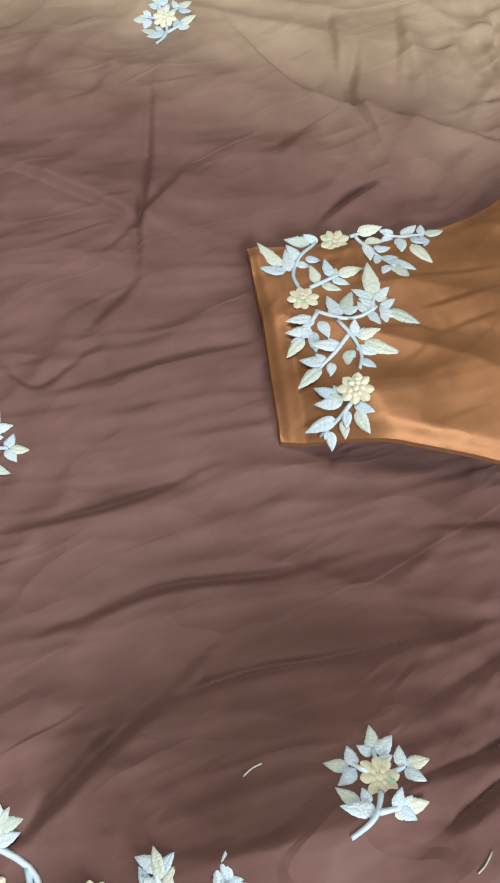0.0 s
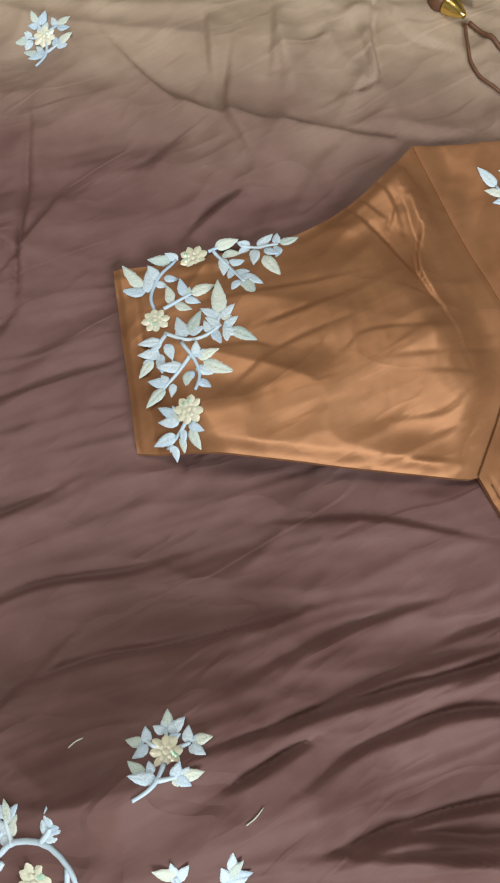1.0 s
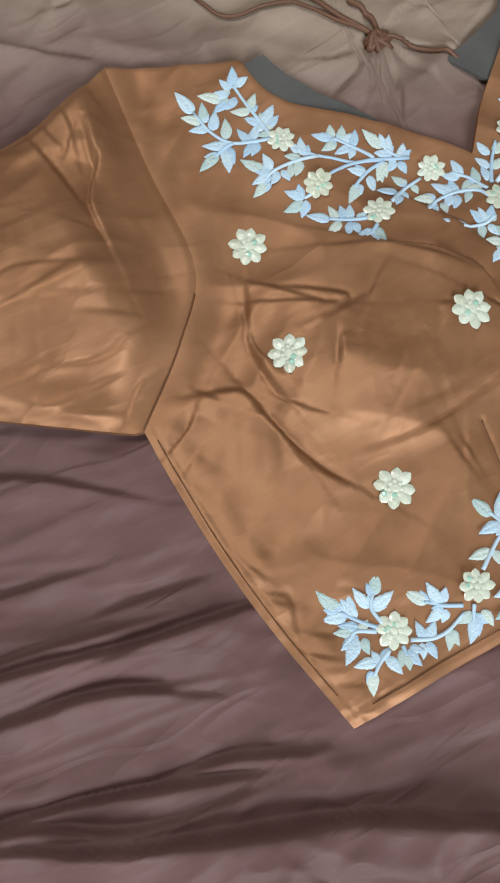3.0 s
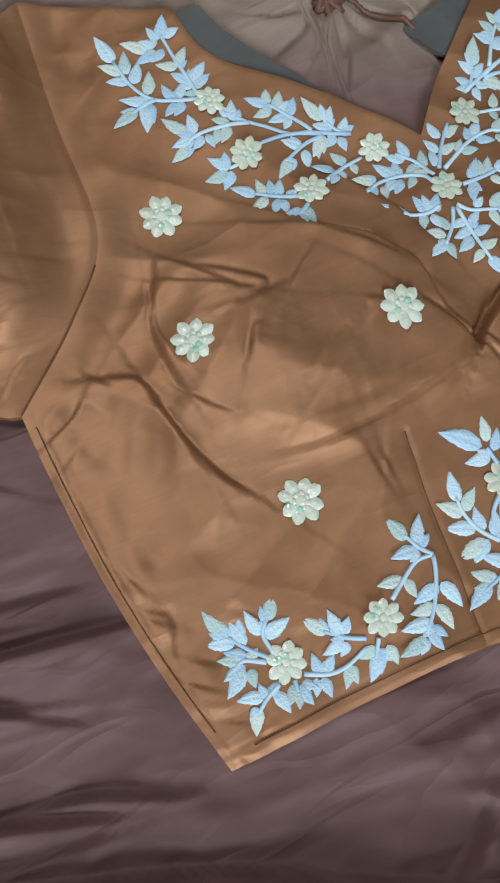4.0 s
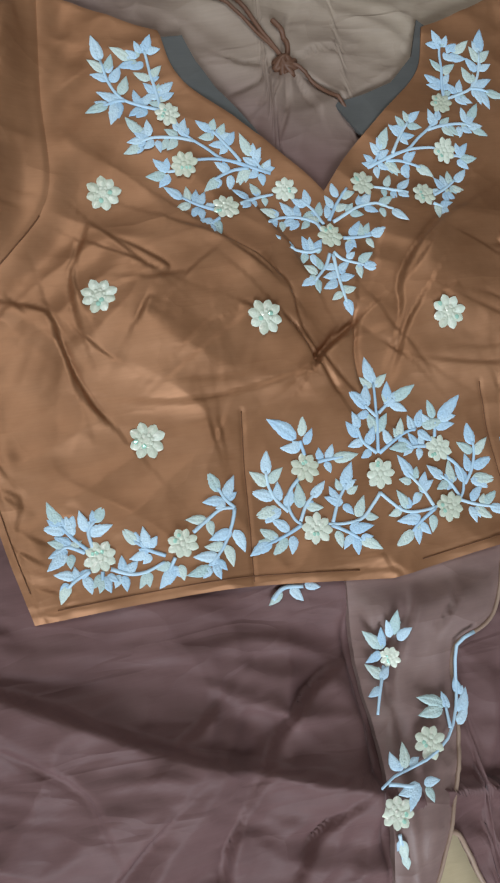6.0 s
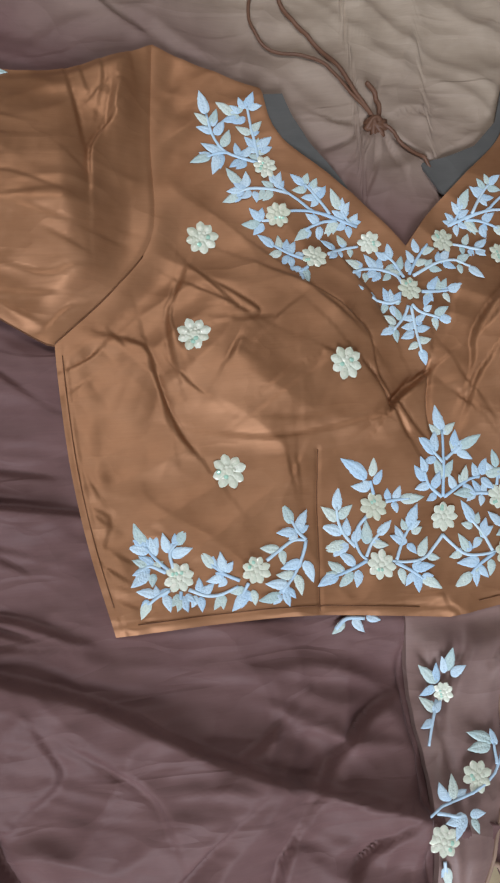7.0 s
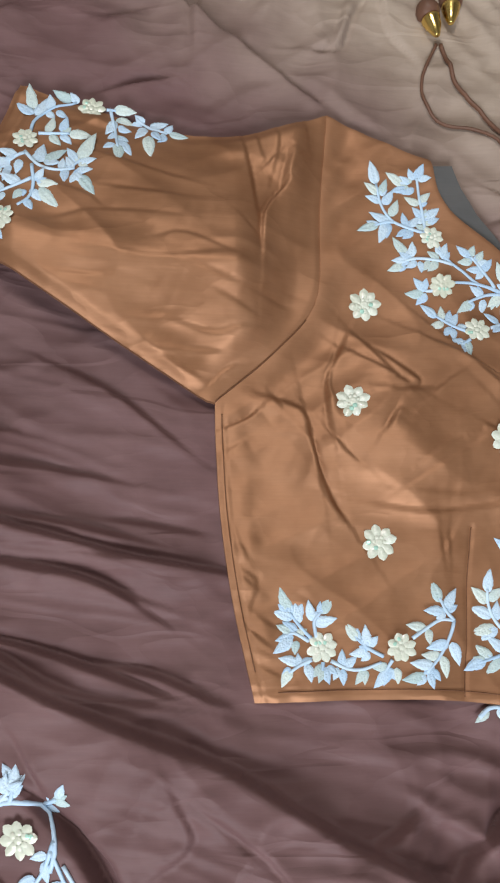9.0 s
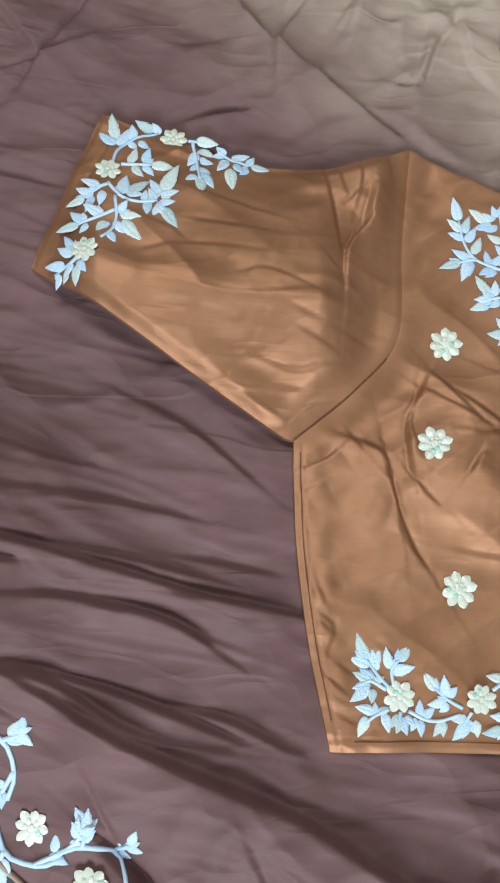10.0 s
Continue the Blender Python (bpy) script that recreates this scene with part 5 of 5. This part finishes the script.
# ---- blouse ----
def sheet(name, poly, height, mat, parent, step=0.16, thick=0.5, label=""):
    """A cloth panel over a plan outline: fine triangles, a rolled edge and a turned-under rim."""
    from mathutils.geometry import delaunay_2d_cdt
    P = np.array(poly, float)
    x0, y0 = P.min(0)
    x1, y1 = P.max(0)
    gx, gy = np.meshgrid(np.arange(x0, x1, step), np.arange(y0, y1, step), indexing="ij")
    gx = gx + (np.arange(gx.shape[1]) % 2)[None] * step * 0.5
    gx, gy = gx.ravel(), gy.ravel()
    ring = []
    n = len(P)
    for i in range(n):
        a, b_ = P[i], P[(i + 1) % n]
        k = max(1, int(np.hypot(*(b_ - a)) / step))
        ring += [tuple(a + (b_ - a) * j / k) for j in range(k)]
    R = np.array(ring)
    ok = inside(gx, gy, P)
    gx, gy = gx[ok], gy[ok]
    d = np.abs(off_line(gx, gy, np.vstack([P, P[:1]]))[0])
    gx, gy = gx[d > step * 0.45], gy[d > step * 0.45]
    pts = [Vector(p) for p in ring] + [Vector(p) for p in zip(gx, gy)]
    m = len(ring)
    vs, _, faces, *_ = delaunay_2d_cdt(pts, [(i, (i + 1) % m) for i in range(m)], [], 1, 1e-5)
    V = np.array([tuple(v) for v in vs])
    Z = height(V[:, 0], V[:, 1])
    co = np.column_stack([V, Z]) * 0.01
    from collections import Counter
    seen = Counter()
    for f in faces:
        for a, b_ in zip(f, list(f[1:]) + [f[0]]):
            seen[(a, b_)] += 1
    edge = [(a, b_) for (a, b_) in seen if (b_, a) not in seen]
    rim = {}
    co = co.tolist()
    for a, b_ in edge:
        for q in (a, b_):
            if q not in rim:
                rim[q] = len(co)
                co.append(list(co[q]))
                co.append([co[q][0], co[q][1], co[q][2] - thick * 0.01])
    faces = [list(f) for f in faces] + [[rim[b_], rim[a], rim[a] + 1, rim[b_] + 1] for a, b_ in edge]
    me = bpy.data.meshes.new(name)
    me.from_pydata(co, [], faces)
    me.validate()
    me.materials.append(mat)
    me.polygons.foreach_set("use_smooth", [True] * len(me.polygons))
    ob = new(name, me)
    ob.parent = parent
    if label:
        tagged(ob, label)
    return ob


def spun(bm, prof, m, sides=20):
    """A turned shape from (radius, height) pairs, put down by m."""
    rings = [[bm.verts.new(m @ Vector((r * math.cos(2 * math.pi * k / sides), r * math.sin(2 * math.pi * k / sides), h))) for k in range(sides)] for r, h in prof]
    for a, b_ in zip(rings, rings[1:]):
        for k in range(sides):
            bm.faces.new((a[k], a[(k + 1) % sides], b_[(k + 1) % sides], b_[k]))
    bm.faces.new(rings[0][::-1])
    bm.faces.new(rings[-1])


def tassel(parent, x, y, z, ang):
    """A cloth ball with a golden bell below it, lying on its side; the bell points along ang."""
    base = Matrix.Translation(Vector((x, y, z)) * 0.01) @ pose(0, 0, 0, 0, 84, ang) @ Matrix.Scale(0.8, 4)
    t = bmesh.new()
    spun(t, [(0.0015, 0.0), (0.004, 0.001), (0.0085, 0.005), (0.011, 0.011), (0.0105, 0.016), (0.007, 0.0205), (0.003, 0.022)], base @ Matrix.Translation((0, 0, -0.021)))
    ob = part("tassel", t, CORD, parent, "brown cloth-covered tassel ball")
    t = bmesh.new()
    spun(t, [(0.0085, -0.001), (0.0088, 0.001), (0.008, 0.003), (0.0072, 0.008), (0.0048, 0.014), (0.0026, 0.019), (0.0018, 0.0195)], base)
    part("bell", t, GOLD, ob, "shiny gold metal bell cap")
    return ob


def blouse():
    t = thing("blouse", "copper-brown satin blouse with embroidered leaves and flowers, laid flat", "blouse")
    sheet("front_panel", BODY, body_height, COPPER, t)
    sheet("sleeve", SLEEVE, sleeve_height, COPPER, t)
    sheet("sleeve", SLEEVE_R, lambda X, Y: SLEEVE_RELIEF(2 * MID - X, Y), COPPER, t, 0.5)
    for line, off in ((SIDE, 0.42), (HEM, 0.6)):
        for f in (lambda p: p, mirrored):
            c = along(line, 40)
            d = np.gradient(c, axis=0)
            d /= np.hypot(d[:, 0], d[:, 1])[:, None]
            c = c + off * np.column_stack([d[:, 1], -d[:, 0]])
            cord_from(t, "seam", f([tuple(p) for p in c[3:-3]]), 0.035, SEAM, blouse_face, 0.02)
    dart = [(13.5, 10.5), (13.1, 4.8), (12.75, 0.3)]
    for f in (lambda p: p, mirrored):
        cord_from(t, "seam", f([tuple(p) for p in along(dart, 30)]), 0.032, SEAM, blouse_face, 0.02)
        cord_from(t, "seam", f([tuple(p) for p in along(ARMHOLE, 40)[:17]]), 0.035, SEAM, blouse_face, 0.02)
    flat = lambda X, Y: -0.45 + 0.15 * cloth_noise(X, Y, 5, 2.2, 40, 31)
    left = [(12.0, 35.6), (12.8, 32.4), (15.9, 29.3), (18.0, 27.4), (18.3, 27.9), (17.6, 29.2), (16.6, 30.6), (15.4, 32.1), (14.4, 34.0), (13.8, 35.8)]
    sheet("lining", left, lambda X, Y: flat(X, Y) + 0.2, LINING, t, 0.3, 0.2, "dark grey inner lining")
    right = [(23.4, 30.6), (24.6, 28.6), (26.3, 26.8), (28.7, 28.6), (31.0, 31.5), (31.8, 35.5), (30.6, 36.6), (29.7, 33.9), (27.8, 32.0), (25.6, 31.2)]
    sheet("lining", right, lambda X, Y: flat(X, Y) + 0.25, LINING, t, 0.3, 0.2, "dark grey inner lining")
    g = blouse_height
    for flip in (False, True):
        neck_vine(Vine("neck_embroidery", t, g, flip, 0.86))
        hem_vine(Vine("hem_embroidery", t, g, flip, 0.95))
        mid_vine(Vine("middle_embroidery", t, g, flip, 0.93))
        sleeve_vine(Vine("sleeve_embroidery", t, g, flip, 0.92))
    vee_vine(Vine("centre_embroidery", t, g, False, 0.88))
    top_vine(Vine("peak_embroidery", t, g, False, 0.95))
    for x, y, a in ((7.25, 25.2, 0.1), (6.05, 18.3, 0.3), (7.65, 9.5, 0.2), (15.65, 15.85, 0.5), (27.7, 15.0, 0.2), (36.0, 18.3, 0.4), (35.4, 9.5, 0.1), (35.8, 25.2, 0.0)):
        lone_flower(t, x, y, 1.1, g, a)
    # ties at the back of the neck
    over = lambda X, Y: np.maximum(skirt_height(X, Y), -1.2)
    for k, pts in enumerate(TIES):
        c = along(pts, 40)
        cord_from(t, "tie_cord", c, (0.12, 0.16, 0.13, 0.18)[k % 4], CORD, over, 0.25, "thin brown fabric cord")
    knot = None
    for k in range(7):
        a = k * 0.9
        c = along([(20.5 + 0.8 * math.cos(a), 33.6 + 0.6 * math.sin(a)), (20.5 + 0.2 * math.cos(a + 2), 33.7 + 0.3 * math.sin(a + 2)), (20.6 + 0.9 * math.cos(a + 3.4), 33.5 + 0.7 * math.sin(a + 3.4))], 10)
        bm = bmesh.new()
        tube(bm, [(x * 0.01, y * 0.01, (-0.5 + 0.5 * math.sin(3.1 * i / 9)) * 0.01) for i, (x, y) in enumerate(c)], 0.0022)
        made = part("loop" if knot else "knot", bm, CORD, knot or t, "" if knot else "knotted brown tie")
        knot = knot or made
    tassel(t, 12.8, 47.5, -0.15, -75)
    tassel(t, 14.35, 48.6, -0.1, -95)
    return t


blouse()


# ---- skirt embroidery ----
def border(parent):
    """The scalloped vine along the skirt's lower edge: a waving stem with a flower in each hollow."""
    line = along([(-56, 24.9), (-44, 18.4), (-36, 13.5), (-32.1, 10.3), (-28.3, 7.3), (-24.9, 4.2), (-22.0, 1.5), (-19.5, -0.9), (-16.6, -4.2), (-12.7, -7.0), (-9.2, -11.2), (-4.5, -16), (3, -23)], 400)
    run = np.r_[0, np.cumsum(np.hypot(*np.diff(line, axis=0).T))]
    at = lambda s: np.array([np.interp(s, run, line[:, 0]), np.interp(s, run, line[:, 1])])
    zero = run[np.argmin(np.hypot(line[:, 0] + 16.6, line[:, 1] + 4.2))]
    step = 4.45
    k = -int(zero / step) + 1
    while k < 2:
        s0 = zero + k * step
        d = at(s0 + 1) - at(s0 - 1)
        d /= np.hypot(*d)
        n = np.array([-d[1], d[0]])
        g = -1 if k % 2 else 1
        w = lambda u, h: tuple(at(s0 + u) + n * h * g)
        stem = [w(-2.45, 0.0), w(-1.7, -1.1), w(0, -1.75), w(1.7, -1.1), w(2.45, 0.0)]
        tw = [(*w(1.5, -1.2), *w(2.5, 2.4), 1), (*w(-0.2, -1.7), *w(0.4, -3.4), 1), (*w(-1.7, -1.0), *w(-2.9, -2.9), 1)]
        vine("border_embroidery", parent, tw, [stem], [w(0, 0.15)], skirt_at, 1.02, 1.12)
        k += 1
    # past the last flower the border runs down the side of a fold
    v = Vine("border_embroidery", parent, skirt_at)
    v.sprig([(-11.3, -7.4), (-10.6, -8.9), (-9.9, -10.1), (-8.8, -11.9), (-7.4, -14.6)], [(-10.4, -9.2, -11.6, -9.4, 0), (-10.3, -9.5, -11.2, -10.4, 0), (-10.2, -9.8, -10.3, -11.0, 0), (-9.0, -11.5, -7.9, -11.0, 1), (-8.9, -11.7, -8.1, -12.3, 0)])
    v.sprig([(-10.6, -8.2), (-9.7, -9.6), (-8.9, -10.9), (-7.9, -12.8)], [])


def skirt_sprays(parent):
    cx, cy = -24.4, 13.5
    for x, y, turn in ((cx, cy, 0.0), (-12.8, 58.6, 25.0), (-33.4, 35.0, -20.0)):
        v = Vine("sprig", parent, skirt_at, False, 0.8)
        c, s = math.cos(radians(turn)), math.sin(radians(turn))
        v.at = lambda a, b_: (x + c * (a - cx) - s * (b_ - cy), y + s * (a - cx) + c * (b_ - cy))
        sprig_vine(v)


border(SKIRT)
skirt_sprays(SKIRT)


# ---- the end of a stole that comes out from under the blouse ----
STOLE_LEFT = [(18.6, 1.0), (18.4, -4.0), (18.3, -7.4), (18.4, -9.8), (18.1, -13.8), (17.9, -17.0), (17.0, -24.0)]
STOLE_RIGHT = [(30.0, 1.0), (27.6, -4.2), (24.6, -5.7), (24.0, -8.8), (23.2, -11.7), (21.6, -15.2), (17.4, -24.0)]


def stole_height(X, Y):
    # it bridges the creases of the skirt below it
    Z = 0.1 + sum(skirt_height(X + 1.6 * a, Y + 1.6 * b_) for a in (-1, 0, 1) for b_ in (-1, 0, 1)) / 9
    l, r = along(STOLE_LEFT, 30), along(STOLE_RIGHT, 30)
    dl = np.abs(off_line(X, Y, l)[0])
    dr = np.abs(off_line(X, Y, r)[0])
    Z += 0.7 * smoothstep(dl / 1.3) - 0.35 * smoothstep(1 - dr / 1.2)
    Z += 0.35 * cloth_noise(X, Y, 9, 2.0, 75, 51) + 0.15 * cloth_noise(X, Y, 4, 1.1, 50, 52)
    for pts, rise, reach, dip, width in (([(22.6, -0.8), (22.0, -3.4), (20.6, -5.4), (19.2, -9.0)], 0.5, 1.6, 0.5, 0.4), ([(25.4, -0.6), (25.2, -2.6), (23.4, -4.4)], 0.5, 1.0, 0.5, 0.3)):
        pleat(X, Y, Z, pts, rise, reach, dip, width)
    m = smoothstep((Y + 3.2) / 2.0)
    return Z * (1 - m) + np.minimum(Z, -0.4) * m


stole_relief = Relief(stole_height, 14, -26, 32, 2, 0.2)


def stole_at(x, y):
    h = stole_relief(np.array([x, x + 0.6, x - 0.6, x, x]), np.array([y, y, y, y + 0.6, y - 0.6]))
    return max(h[0], h.mean()) + 0.3, (h[1] - h[2]) / 1.2, (h[3] - h[4]) / 1.2


def stole():
    t = thing("stole", "mauve satin stole end with pale embroidered border, twisted beside the hem", "stole")
    poly = [tuple(p) for p in along(STOLE_LEFT, 30)] + [tuple(p) for p in along(STOLE_RIGHT, 30)[::-1]]
    sheet("cloth", poly, stole_height, STOLE_CLOTH, t, 0.28, 0.7)
    edge = along(STOLE_RIGHT, 60)
    cord_from(t, "piping", edge, 0.13, PIPING, stole_height, 0.02, "thin beige edge piping")
    fall_vine(Vine("border_embroidery", t, stole_at, False, 1.0))
    tuft_vine(Vine("upper_embroidery", t, stole_at, False, 0.7))
    vine("tip_embroidery", t, [(14.5, -0.5, 13.5, -1.3, 0), (15.9, -0.4, 16.9, -0.75, 0), (15.0, -0.4, 15.7, -1.4, 0)], [[(13.8, -1.0), (14.6, -0.4), (15.8, -0.5)]], [], lambda x, y: (-0.6, 0.0, 0.0), 1.0, 0.95)


stole()


# ---- added black sheet that stands in for the shade past the skirt's lower edge ----
def shade_cloth():
    t = thing("hem_shade", "crumpled black sheet standing in for the shade under the skirt's edge", "cloth")
    poly = [(-40, 9), (-30, 2.5), (-20, -5.5), (-11, -13.5), (-14, -22), (-24, -18), (-38, -4)]
    sheet("shade_sheet", poly, lambda X, Y: -3.2 + 0.7 * cloth_noise(X, Y, 5, 2.0, 40, 91), SHADE_BLACK, t, 0.4, 0.3)


shade_cloth()


def loose_thread(pts):
    t = thing("thread", "short loose white thread lying on the skirt", "thread", "loose threads")
    cord_from(t, "fibre", along(pts, 8), 0.03, CREAM, skirt_height, 0.05)


loose_thread([(-28.94, 15.68), (-28.51, 15.79), (-28.08, 15.78)])
loose_thread([(-22.58, 8.74), (-22.07, 8.79), (-21.55, 8.96)])
